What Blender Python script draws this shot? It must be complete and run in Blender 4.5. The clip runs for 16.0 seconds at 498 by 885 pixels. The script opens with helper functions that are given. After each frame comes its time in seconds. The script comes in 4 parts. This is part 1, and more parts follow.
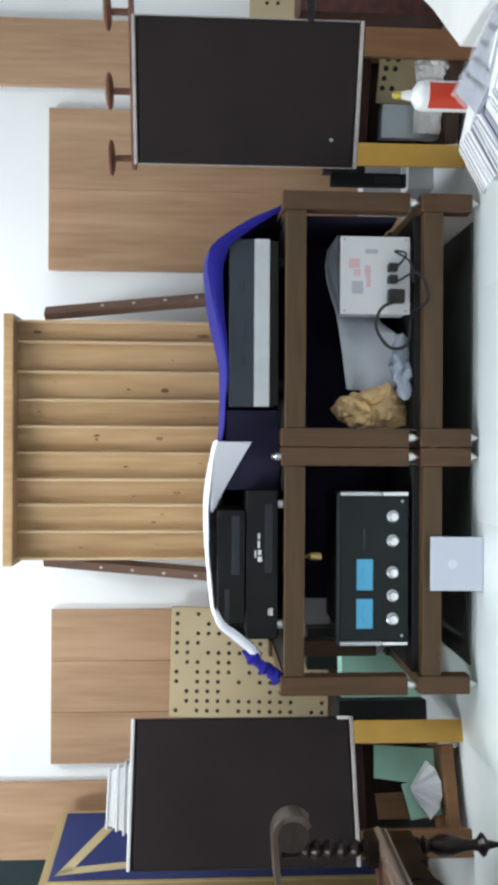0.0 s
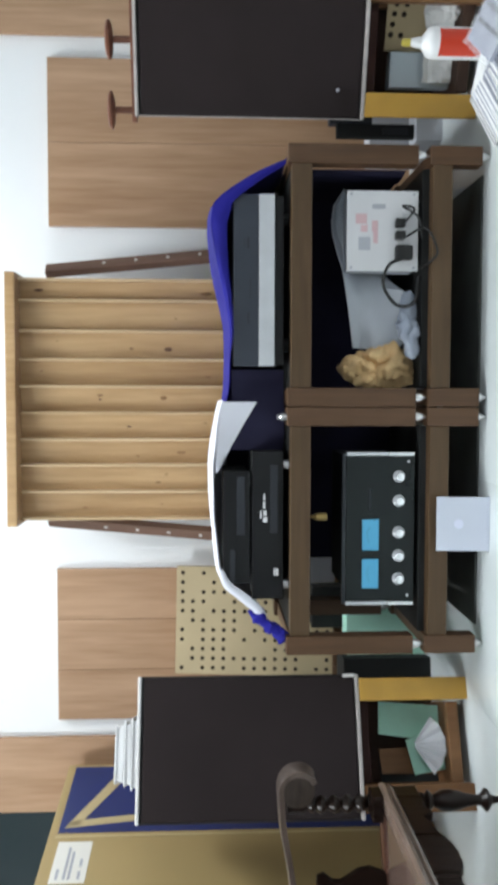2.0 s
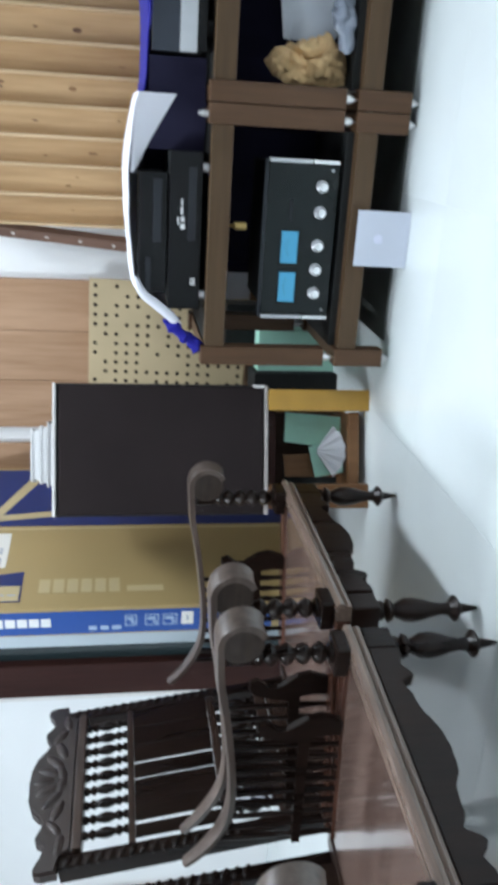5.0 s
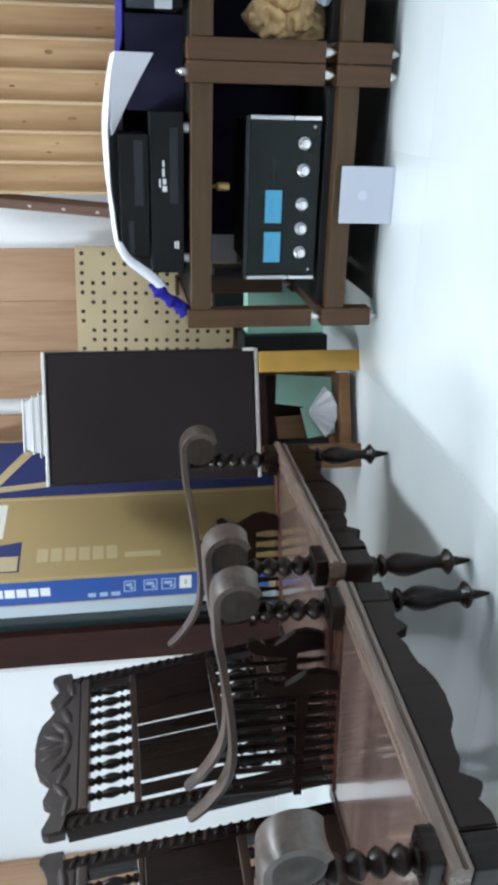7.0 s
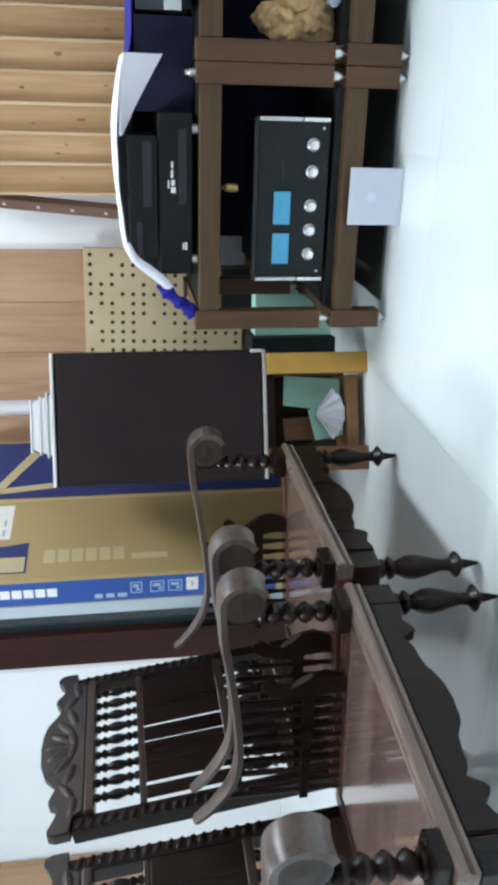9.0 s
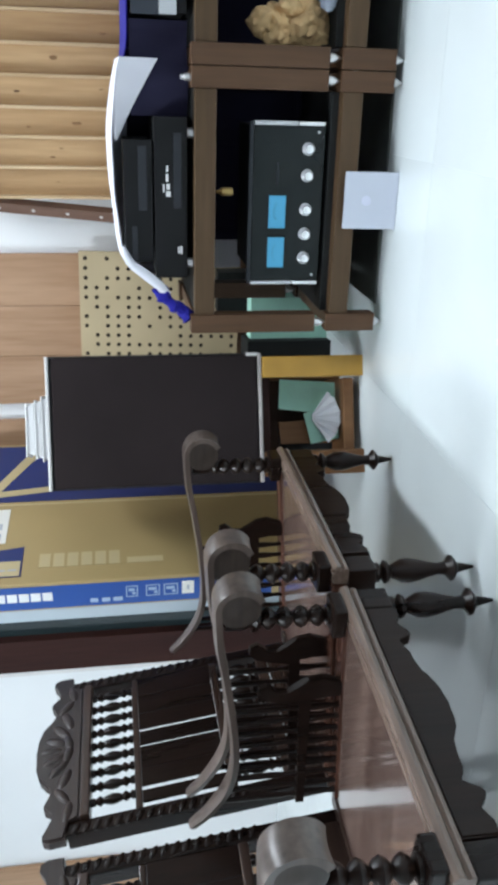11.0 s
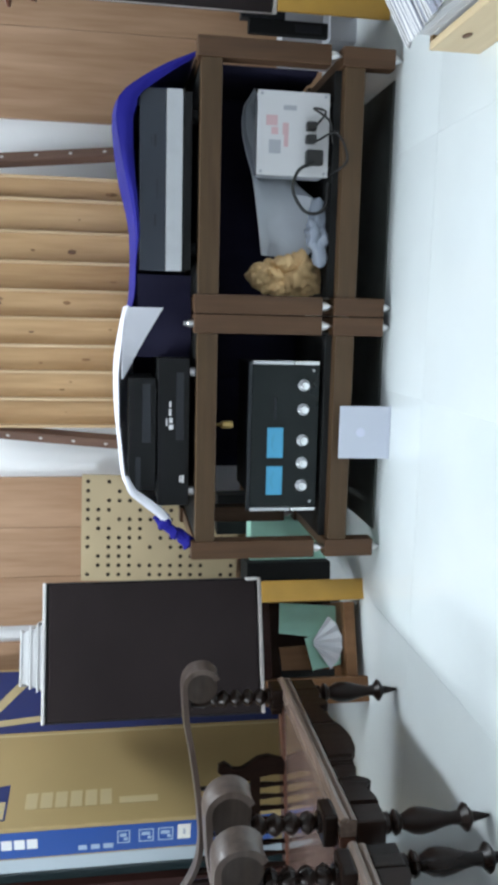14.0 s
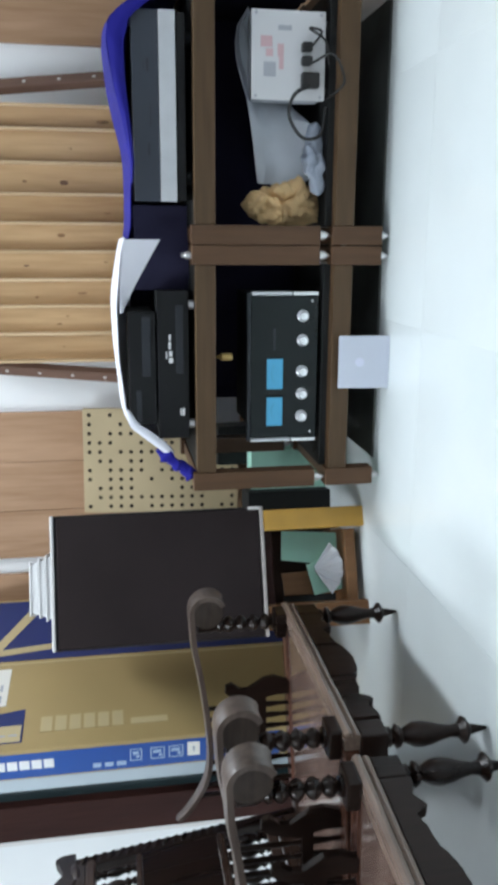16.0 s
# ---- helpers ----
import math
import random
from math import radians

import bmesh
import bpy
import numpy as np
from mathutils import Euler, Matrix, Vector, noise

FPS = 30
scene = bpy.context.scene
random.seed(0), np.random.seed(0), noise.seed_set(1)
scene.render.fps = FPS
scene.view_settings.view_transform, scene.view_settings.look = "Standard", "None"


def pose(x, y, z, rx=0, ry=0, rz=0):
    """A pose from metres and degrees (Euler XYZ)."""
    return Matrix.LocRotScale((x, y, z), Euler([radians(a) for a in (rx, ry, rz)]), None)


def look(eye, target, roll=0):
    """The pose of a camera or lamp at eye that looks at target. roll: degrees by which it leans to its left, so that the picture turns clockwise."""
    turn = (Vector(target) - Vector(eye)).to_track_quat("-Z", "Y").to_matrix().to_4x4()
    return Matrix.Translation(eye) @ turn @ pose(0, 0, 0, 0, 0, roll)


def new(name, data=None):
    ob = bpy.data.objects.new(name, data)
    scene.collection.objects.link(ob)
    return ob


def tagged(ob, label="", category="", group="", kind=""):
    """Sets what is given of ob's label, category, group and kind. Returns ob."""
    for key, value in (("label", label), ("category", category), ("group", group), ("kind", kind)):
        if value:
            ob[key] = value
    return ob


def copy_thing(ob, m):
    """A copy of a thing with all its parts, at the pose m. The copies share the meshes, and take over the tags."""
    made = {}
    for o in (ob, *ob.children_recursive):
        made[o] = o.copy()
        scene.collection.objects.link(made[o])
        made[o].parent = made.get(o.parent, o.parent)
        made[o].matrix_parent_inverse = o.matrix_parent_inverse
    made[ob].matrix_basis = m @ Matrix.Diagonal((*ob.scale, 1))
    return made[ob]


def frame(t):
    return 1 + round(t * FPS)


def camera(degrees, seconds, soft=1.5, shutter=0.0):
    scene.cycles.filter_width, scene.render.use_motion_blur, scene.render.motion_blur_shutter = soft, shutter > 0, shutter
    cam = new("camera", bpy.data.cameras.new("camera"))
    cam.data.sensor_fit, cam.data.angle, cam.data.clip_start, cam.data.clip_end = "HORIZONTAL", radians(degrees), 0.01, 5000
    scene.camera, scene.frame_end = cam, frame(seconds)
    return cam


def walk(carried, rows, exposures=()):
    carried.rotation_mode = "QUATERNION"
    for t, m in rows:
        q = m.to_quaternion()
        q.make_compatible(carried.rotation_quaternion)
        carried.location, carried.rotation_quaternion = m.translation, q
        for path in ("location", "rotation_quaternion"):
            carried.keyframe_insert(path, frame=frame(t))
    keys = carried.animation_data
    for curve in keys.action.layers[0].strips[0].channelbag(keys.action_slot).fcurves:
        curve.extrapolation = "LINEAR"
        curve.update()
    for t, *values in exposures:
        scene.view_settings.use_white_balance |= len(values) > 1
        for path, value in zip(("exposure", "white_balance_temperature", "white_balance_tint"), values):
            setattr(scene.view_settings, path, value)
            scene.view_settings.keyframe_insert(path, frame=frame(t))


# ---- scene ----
cam = camera(33.60, 16.0, soft=4.2, shutter=0.5)
# seconds, x, y, z, turn to the left, tilt up, lean: the camera is held on its side
ROWS = [
    (0, 0.0000, -0.0000, 0.7087, 0.000, -3.000, 0.301),
    (0.5, 0.0057, -0.0001, 0.7089, 0.177, -3.125, 0.368),
    (1, 0.0090, -0.0006, 0.7113, 0.232, -3.083, 0.024),
    (1.5, 0.0126, 0.0019, 0.7127, 0.776, -3.095, -0.233),
    (2, 0.0103, 0.0203, 0.7125, 3.051, -2.783, -0.040),
    (2.5, 0.0064, 0.0053, 0.7153, 6.586, -3.495, 1.074),
    (3, -0.0059, 0.0071, 0.7193, 9.382, -4.629, -0.353),
    (3.5, -0.0167, 0.0058, 0.7210, 12.289, -4.955, -1.174),
    (4, -0.0274, 0.0048, 0.7231, 14.602, -5.606, -0.439),
    (4.5, -0.0417, 0.0128, 0.7233, 18.148, -5.853, -2.027),
    (5, -0.0532, 0.0194, 0.7237, 21.397, -8.959, 0.053),
    (5.2, -0.0556, 0.0177, 0.7227, 22.646, -9.727, -0.701),
    (7.5, -0.0648, 0.0100, 0.7078, 23.666, -9.049, -2.359),
    (8, -0.0665, 0.0118, 0.7086, 23.604, -8.741, -1.813),
    (8.5, -0.0674, 0.0121, 0.7077, 23.497, -8.590, -1.899),
    (9, -0.0670, 0.0126, 0.7091, 23.503, -8.601, -2.028),
    (11.5, -0.0626, 0.0138, 0.7070, 23.297, -9.002, -2.082),
    (12, -0.0605, 0.0136, 0.7069, 23.526, -9.428, -2.263),
    (12.5, -0.0572, 0.0136, 0.7055, 23.155, -9.482, -2.236),
    (13, -0.0440, 0.0186, 0.7043, 21.478, -9.332, -1.613),
    (13.5, -0.0232, 0.0157, 0.7051, 12.185, -8.671, -0.501),
    (14, -0.0063, 0.0189, 0.7093, 9.039, -9.199, -0.079),
    (14.5, 0.0050, 0.0083, 0.7087, 8.974, -8.905, -1.104),
    (15, 0.0087, 0.0041, 0.7116, 9.615, -9.025, -1.164),
    (15.5, 0.0073, 0.0119, 0.7171, 11.576, -9.394, -1.965),
    (16, 0.0059, 0.0043, 0.7240, 14.090, -9.385, -1.999),
]
walk(cam, [(t, pose(x, y, z, 90 + tilt, 0, turn) @ pose(0, 0, 0, 0, 0, -90 + lean)) for t, x, y, z, turn, tilt, lean in ROWS],
     exposures=[(0.0, -0.03, 6450, 11), (2.1, -0.03, 6450, 11), (2.55, -0.08, 5830, 11), (3.6, -0.05, 5950, 11), (5.0, -0.05, 6080, 11), (12.0, -0.07, 6150, 11), (16.0, -0.14, 6190, 11)])

# ---- light ----
world = bpy.data.worlds.new("world")
scene.world = world
world.use_nodes = True
wn = world.node_tree.nodes
sky = wn.new("ShaderNodeTexSky")
sky.sky_type, sky.sun_disc = "NISHITA", False
sky.sun_elevation, sky.sun_rotation = radians(40), radians(150)
world.node_tree.links.new(sky.outputs[0], wn["Background"].inputs[0])
wn["Background"].inputs[1].default_value = 0.1


def area(name, m, sx, sy, watts, colour):
    data = bpy.data.lights.new(name, "AREA")
    data.shape, data.size, data.size_y, data.energy, data.color = "RECTANGLE", sx, sy, watts, colour
    ob = new(name, data)
    ob.matrix_world = m
    return ob


area("tube_light", pose(-1.95, 0.75, 2.62), 0.3, 1.25, 69, (0.90, 0.97, 1.0))
area("tube_light", pose(0.0, 2.05, 2.62), 0.3, 1.25, 48, (0.90, 0.97, 1.0))
area("window_daylight", look((3.05, -0.9, 1.55), (0.0, 0.6, 0.8)), 1.5, 1.2, 20, (0.86, 0.94, 1.0))


# ---- materials ----
def nodes(name):
    m = bpy.data.materials.new(name)
    m.use_nodes = True
    t = m.node_tree
    return m, t.nodes, t.links, t.nodes["Principled BSDF"]


def ramp(n, stops):
    r = n.new("ShaderNodeValToRGB")
    e = r.color_ramp.elements
    e[0].position, e[0].color = stops[0][0], (*stops[0][1], 1)
    e[1].position, e[1].color = stops[-1][0], (*stops[-1][1], 1)
    for p, c in stops[1:-1]:
        k = e.new(p)
        k.color = (*c, 1)
    return r


def coords(n, l, scale=(1, 1, 1), vary=True):
    """Object coordinates, shifted piece by piece."""
    tc, mp = n.new("ShaderNodeTexCoord"), n.new("ShaderNodeMapping")
    mp.inputs["Scale"].default_value = scale
    l.new(tc.outputs["Object"], mp.inputs["Vector"])
    if vary:
        oi, mul = n.new("ShaderNodeObjectInfo"), n.new("ShaderNodeMath")
        mul.operation = "MULTIPLY"
        mul.inputs[1].default_value = 37.0
        l.new(oi.outputs["Random"], mul.inputs[0])
        l.new(mul.outputs[0], mp.inputs["Location"])
    return mp


def wood(name, dark, light, axis="z", rough=0.45, grain=1.0, gloss=0.3, bump=0.15):
    m, n, l, b = nodes(name)
    s = {"x": (1.2, 14, 14), "y": (14, 1.2, 14), "z": (14, 14, 1.2)}[axis]
    mp = coords(n, l, tuple(k * grain for k in s))
    big, fine = n.new("ShaderNodeTexNoise"), n.new("ShaderNodeTexNoise")
    big.inputs["Scale"].default_value, big.inputs["Detail"].default_value, big.inputs["Distortion"].default_value = 0.6, 4, 0.8
    fine.inputs["Scale"].default_value, fine.inputs["Detail"].default_value = 5.0, 6
    l.new(mp.outputs[0], big.inputs["Vector"])
    l.new(mp.outputs[0], fine.inputs["Vector"])
    mix = n.new("ShaderNodeMix")
    mix.inputs[0].default_value = 0.4
    l.new(big.outputs[0], mix.inputs[2])
    l.new(fine.outputs[0], mix.inputs[3])
    mid = tuple((a + c) / 2 for a, c in zip(dark, light))
    r = ramp(n, [(0.3, dark), (0.5, mid), (0.7, light)])
    l.new(mix.outputs[0], r.inputs[0])
    l.new(r.outputs[0], b.inputs["Base Color"])
    rr = n.new("ShaderNodeMapRange")
    rr.inputs["To Min"].default_value, rr.inputs["To Max"].default_value = rough - 0.08, rough + 0.12
    l.new(big.outputs[0], rr.inputs["Value"])
    l.new(rr.outputs[0], b.inputs["Roughness"])
    b.inputs["Specular IOR Level"].default_value = gloss
    bp = n.new("ShaderNodeBump")
    bp.inputs["Strength"].default_value, bp.inputs["Distance"].default_value = bump, 0.002
    l.new(fine.outputs[0], bp.inputs["Height"])
    l.new(bp.outputs[0], b.inputs["Normal"])
    return m


def paint(name, colour, rough=0.5, vary=0.08, scale=6.0, metal=0.0, spec=0.5, bump=0.05, fine=60.0, sheen=0.0):
    m, n, l, b = nodes(name)
    mp = coords(n, l)
    a, f = n.new("ShaderNodeTexNoise"), n.new("ShaderNodeTexNoise")
    a.inputs["Scale"].default_value, a.inputs["Detail"].default_value = scale, 5
    f.inputs["Scale"].default_value, f.inputs["Detail"].default_value = fine, 3
    l.new(mp.outputs[0], a.inputs["Vector"])
    l.new(mp.outputs[0], f.inputs["Vector"])
    r = ramp(n, [(0.3, tuple(c * (1 - vary) for c in colour)), (0.7, tuple(min(1, c * (1 + vary)) for c in colour))])
    l.new(a.outputs[0], r.inputs[0])
    l.new(r.outputs[0], b.inputs["Base Color"])
    rr = n.new("ShaderNodeMapRange")
    rr.inputs["To Min"].default_value, rr.inputs["To Max"].default_value = max(0.02, rough - 0.06), min(1, rough + 0.08)
    l.new(a.outputs[0], rr.inputs["Value"])
    l.new(rr.outputs[0], b.inputs["Roughness"])
    b.inputs["Metallic"].default_value, b.inputs["Specular IOR Level"].default_value = metal, spec
    b.inputs["Sheen Weight"].default_value = sheen
    bp = n.new("ShaderNodeBump")
    bp.inputs["Strength"].default_value, bp.inputs["Distance"].default_value = bump, 0.002
    l.new(f.outputs[0], bp.inputs["Height"])
    l.new(bp.outputs[0], b.inputs["Normal"])
    return m


def glow(name, colour, strength):
    m, n, l, b = nodes(name)
    b.inputs["Base Color"].default_value = (*colour, 1)
    b.inputs["Emission Color"].default_value = (*colour, 1)
    b.inputs["Emission Strength"].default_value = strength
    return m


def clear(name, colour, rough, alpha):
    m, n, l, b = nodes(name)
    b.inputs["Base Color"].default_value = (*colour, 1)
    b.inputs["Roughness"].default_value, b.inputs["Alpha"].default_value = rough, alpha
    return m


WALL = paint("wall_paint", (0.83, 0.84, 0.845), 0.6, 0.03, 1.5, bump=0.12)
CEIL = paint("ceiling_paint", (0.8, 0.8, 0.79), 0.8, 0.03, 1.5)
TILE = paint("polished_tile", (0.73, 0.78, 0.78), 0.13, 0.05, 2.5, spec=0.5, bump=0.02)
JOINT = paint("tile_joint", (0.72, 0.77, 0.77), 0.35, 0.1)
PANEL = wood("oak_veneer", (0.30, 0.168, 0.088), (0.50, 0.32, 0.20), "z", 0.45, 0.8)
DIVIDER = wood("pine_divider", (0.44, 0.30, 0.155), (0.62, 0.46, 0.28), "z", 0.45, 0.8)
PINE = wood("pine", (0.31, 0.178, 0.08), (0.54, 0.36, 0.185), "z", 0.42, 0.8)
PINE_X = wood("pine_board", (0.62, 0.47, 0.27), (0.76, 0.62, 0.40), "y", 0.45, 0.8)
KNOTL = paint("pale_knot", (0.24, 0.13, 0.055), 0.6, 0.4, 90)
KNOT = paint("knot", (0.12, 0.06, 0.03), 0.6, 0.3, 60)
RACK = wood("rack_wood", (0.062, 0.032, 0.016), (0.122, 0.065, 0.034), "z", 0.42, 1.0)
RACK_X = wood("rack_rail_wood", (0.062, 0.036, 0.017), (0.112, 0.068, 0.035), "x", 0.42, 1.0)
RACK_Y = wood("rack_side_wood", (0.06, 0.031, 0.016), (0.12, 0.065, 0.034), "y", 0.42, 1.0)
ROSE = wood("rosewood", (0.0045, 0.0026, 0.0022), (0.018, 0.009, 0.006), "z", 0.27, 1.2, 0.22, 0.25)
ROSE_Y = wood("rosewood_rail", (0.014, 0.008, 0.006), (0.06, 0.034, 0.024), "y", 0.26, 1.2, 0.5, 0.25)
# base colour lightened to carry the pale wall's reflection, besides the gloss
SEAT = wood("polished_seat_sheen_wood", (0.06, 0.032, 0.024), (0.27, 0.18, 0.145), "x", 0.2, 1.0, 0.8, 0.05)
# lighter for wear, and for the bevel's highlight painted into the colour
RIM = wood("worn_highlit_seat_rim", (0.07, 0.045, 0.034), (0.22, 0.155, 0.12), "y", 0.24, 1.3, 0.6, 0.1)
# arms paler and greyer than the rosewood: light on their tops is in the colour
ARM = wood("polished_arm_sheen_wood", (0.034, 0.024, 0.019), (0.14, 0.105, 0.088), "x", 0.32, 1.3, 0.6, 0.1)
SEAT.node_tree.nodes["Principled BSDF"].inputs["Coat Weight"].default_value = 1.0
SEAT.node_tree.nodes["Principled BSDF"].inputs["Coat Roughness"].default_value = 0.1
SIDE = wood("reddish_seat_board", (0.035, 0.014, 0.009), (0.13, 0.055, 0.035), "x", 0.25, 1.2, 0.5, 0.1)
ARMEND = wood("worn_roll_end", (0.014, 0.010, 0.008), (0.06, 0.043, 0.033), "x", 0.4, 1.6, 0.4, 0.3)
CRESTW = wood("carved_crest_wood", (0.012, 0.008, 0.007), (0.045, 0.03, 0.025), "y", 0.33, 1.2, 0.5, 0.3)
STRIP = wood("brown_strip", (0.14, 0.08, 0.058), (0.25, 0.15, 0.11), "z", 0.5)
DARKWOOD = wood("dark_door_frame", (0.022, 0.008, 0.007), (0.048, 0.018, 0.014), "z", 0.5, 1.0, 0.15)
PEGWOOD = wood("turned_peg_wood", (0.13, 0.05, 0.03), (0.24, 0.10, 0.06), "z", 0.4)
YELLOW = paint("yellow_varnish", (0.52, 0.29, 0.045), 0.4, 0.12, 8)
STANDB = wood("brown_stand_wood", (0.125, 0.056, 0.022), (0.23, 0.115, 0.05), "z", 0.5)
STANDD = wood("dark_shaded_stand_wood", (0.03, 0.014, 0.009), (0.06, 0.03, 0.018), "x", 0.6)
GRILLE = paint("grille_cloth", (0.028, 0.0215, 0.0215), 0.95, 0.1, 5, spec=0.1, bump=0.5, fine=500)
CABINET = paint("black_cabinet", (0.02, 0.018, 0.018), 0.5, 0.2)
TRIM = paint("white_trim", (0.72, 0.70, 0.68), 0.45, 0.06)
BLACK = paint("black_enamel", (0.007, 0.007, 0.008), 0.35, 0.2, 5, spec=0.25)
BLACKM = paint("black_matt", (0.019, 0.02, 0.02), 0.75, 0.2, 5, spec=0.2)
GREYP = paint("charcoal_panel", (0.024, 0.027, 0.032), 0.42, 0.1, 5, spec=0.3)
SILVER = paint("brushed_silver", (0.62, 0.63, 0.65), 0.36, 0.05, 20, metal=0.7)
CHROME = paint("chrome", (0.85, 0.85, 0.86), 0.14, 0.03, 20, metal=1.0)
SPIKE = paint("steel_spike", (0.7, 0.7, 0.7), 0.3, 0.05, 20, metal=0.9)
AMPGLASS = paint("black_glass", (0.005, 0.009, 0.009), 0.2, 0.1, 3, spec=0.3, bump=0.0)
METER = glow("meter_blue", (0.06, 0.27, 0.43), 0.38)
MARK = paint("white_print", (0.75, 0.75, 0.75), 0.6, 0.05)
PURPLE = paint("purple_cloth", (0.012, 0.010, 0.215), 0.75, 0.2, 5, spec=0.2, bump=0.3, fine=300, sheen=0.08)
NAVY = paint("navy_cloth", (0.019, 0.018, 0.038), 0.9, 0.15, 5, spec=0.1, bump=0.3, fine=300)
WHITEC = paint("white_cloth", (0.72, 0.72, 0.78), 0.8, 0.04, 5, spec=0.2, bump=0.3, fine=300)
GREYC = paint("grey_sheet", (0.56, 0.58, 0.62), 0.6, 0.12, 6)
WBOX = paint("white_metal", (0.64, 0.64, 0.65), 0.35, 0.03, 6)
PINK = paint("pink_print", (0.62, 0.42, 0.44), 0.5, 0.05)
GREYPR = paint("grey_print", (0.4, 0.41, 0.45), 0.5, 0.05)
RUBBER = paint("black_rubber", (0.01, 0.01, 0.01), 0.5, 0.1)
# dark grey that stands in for the shade on the floor under the racks
UNDERSHADE = paint("under_rack_shade", (0.1, 0.108, 0.1), 0.6, 0.3, 6, spec=0.3)
TAN = paint("tan_cloth", (0.74, 0.50, 0.25), 0.85, 0.2, 12, bump=0.6, fine=40)
FILM = paint("grey_film", (0.24, 0.27, 0.33), 0.25, 0.15, 10, spec=0.7)
CARD = clear("frosted_plastic", (0.74, 0.78, 0.88), 0.3, 0.74)
PALEP = paint("pale_label", (0.66, 0.68, 0.80), 0.5, 0.05)
SHEETP = paint("grey_plastic_sheet", (0.52, 0.55, 0.60), 0.45, 0.1, 8, bump=0.3, fine=90)
SLATE = paint("slate_panel", (0.034, 0.04, 0.053), 0.4, 0.1, 5, spec=0.4)
BRASS = paint("dull_brass", (0.36, 0.25, 0.09), 0.35, 0.1, 30, metal=0.6)
SPTRIM = paint("pale_edge_trim", (0.42, 0.38, 0.36), 0.45, 0.15, 40)
PEGB = paint("fibre_board", (0.50, 0.40, 0.24), 0.7, 0.08, 5)
HOLE = paint("hole_dark", (0.03, 0.02, 0.012), 0.9, 0.1)
GOLD = paint("gold_card", (0.40, 0.29, 0.125), 0.5, 0.05, 3)
GOLDL = paint("pale_gold_print", (0.52, 0.42, 0.23), 0.5, 0.05, 3)
NAVYP = paint("navy_print", (0.010, 0.026, 0.14), 0.45, 0.08, 3)
ICON = paint("pale_blue_print", (0.36, 0.46, 0.62), 0.45, 0.05, 3)
BLUEP = paint("blue_print", (0.018, 0.075, 0.31), 0.45, 0.05, 3)
PALEG = paint("pale_grey_card", (0.42, 0.48, 0.52), 0.5, 0.05, 3)
CREAM = paint("cream_label", (0.78, 0.76, 0.70), 0.5, 0.04)
DGLASS = paint("dark_tinted_glass", (0.02, 0.032, 0.035), 0.12, 0.1, 2, bump=0.0)
GREEN = paint("mint_card", (0.46, 0.80, 0.66), 0.6, 0.12, 8)
PAPER = paint("white_paper", (0.78, 0.78, 0.77), 0.7, 0.04, 8)
PAGES = paint("page_edges", (0.62, 0.63, 0.66), 0.7, 0.06, 8)
COVER = paint("dark_cover", (0.08, 0.085, 0.11), 0.3, 0.3, 6)
COVERL = paint("grey_cover", (0.42, 0.44, 0.52), 0.25, 0.15, 6)
DRED = paint("dark_red_card", (0.10, 0.022, 0.018), 0.5, 0.5, 30)
RED = paint("red_label", (0.62, 0.05, 0.02), 0.4, 0.08, 8)
BOTTLE = paint("white_plastic", (0.8, 0.8, 0.8), 0.35, 0.03)
YCAP = paint("yellow_cap", (0.5, 0.40, 0.06), 0.4, 0.1)
WRAP = clear("clear_film", (0.85, 0.87, 0.92), 0.06, 0.3)
LAMP = glow("lamp_tube", (0.95, 0.98, 1.0), 4.0)


# ---- building blocks ----
def thing(name, m, label, category, group="", kind=""):
    ob = new(name)
    ob.matrix_world = m
    ob.empty_display_size = 0.05
    return tagged(ob, label, category, group, kind)


def link(name, bm, mat, smooth=False):
    me = bpy.data.meshes.new(name)
    bmesh.ops.recalc_face_normals(bm, faces=bm.faces)
    bm.to_mesh(me)
    bm.free()
    me.materials.append(mat)
    if smooth:
        me.shade_smooth()
        me.set_sharp_from_angle(angle=radians(40))
    return new(name, me)


def part(name, bm, mat, parent, label="", smooth=False, m=None):
    ob = link(name, bm, mat, smooth)
    ob.parent = parent
    if m is not None:
        ob.matrix_local = m
    return tagged(ob, label)


def solid(name, bm, mat, m, label, category, group="", kind="", smooth=False):
    ob = link(name, bm, mat, smooth)
    ob.matrix_world = m
    return tagged(ob, label, category, group, kind)


def box(x0, x1, y0, y1, z0, z1, bevel=0.003, bm=None):
    own = bmesh.new()
    bmesh.ops.create_cube(own, size=1, matrix=Matrix.Translation(((x0 + x1) / 2, (y0 + y1) / 2, (z0 + z1) / 2)) @ Matrix.Diagonal((x1 - x0, y1 - y0, z1 - z0, 1)))
    if bevel:
        bmesh.ops.bevel(own, geom=own.edges[:], offset=min(bevel, 0.45 * min(x1 - x0, y1 - y0, z1 - z0)), segments=2, affect="EDGES", profile=0.6)
    return merge(bm, own)


def merge(bm, own):
    if bm is None:
        return own
    tmp = bpy.data.meshes.new("tmp")
    own.to_mesh(tmp)
    own.free()
    bm.from_mesh(tmp)
    bpy.data.meshes.remove(tmp)
    return bm


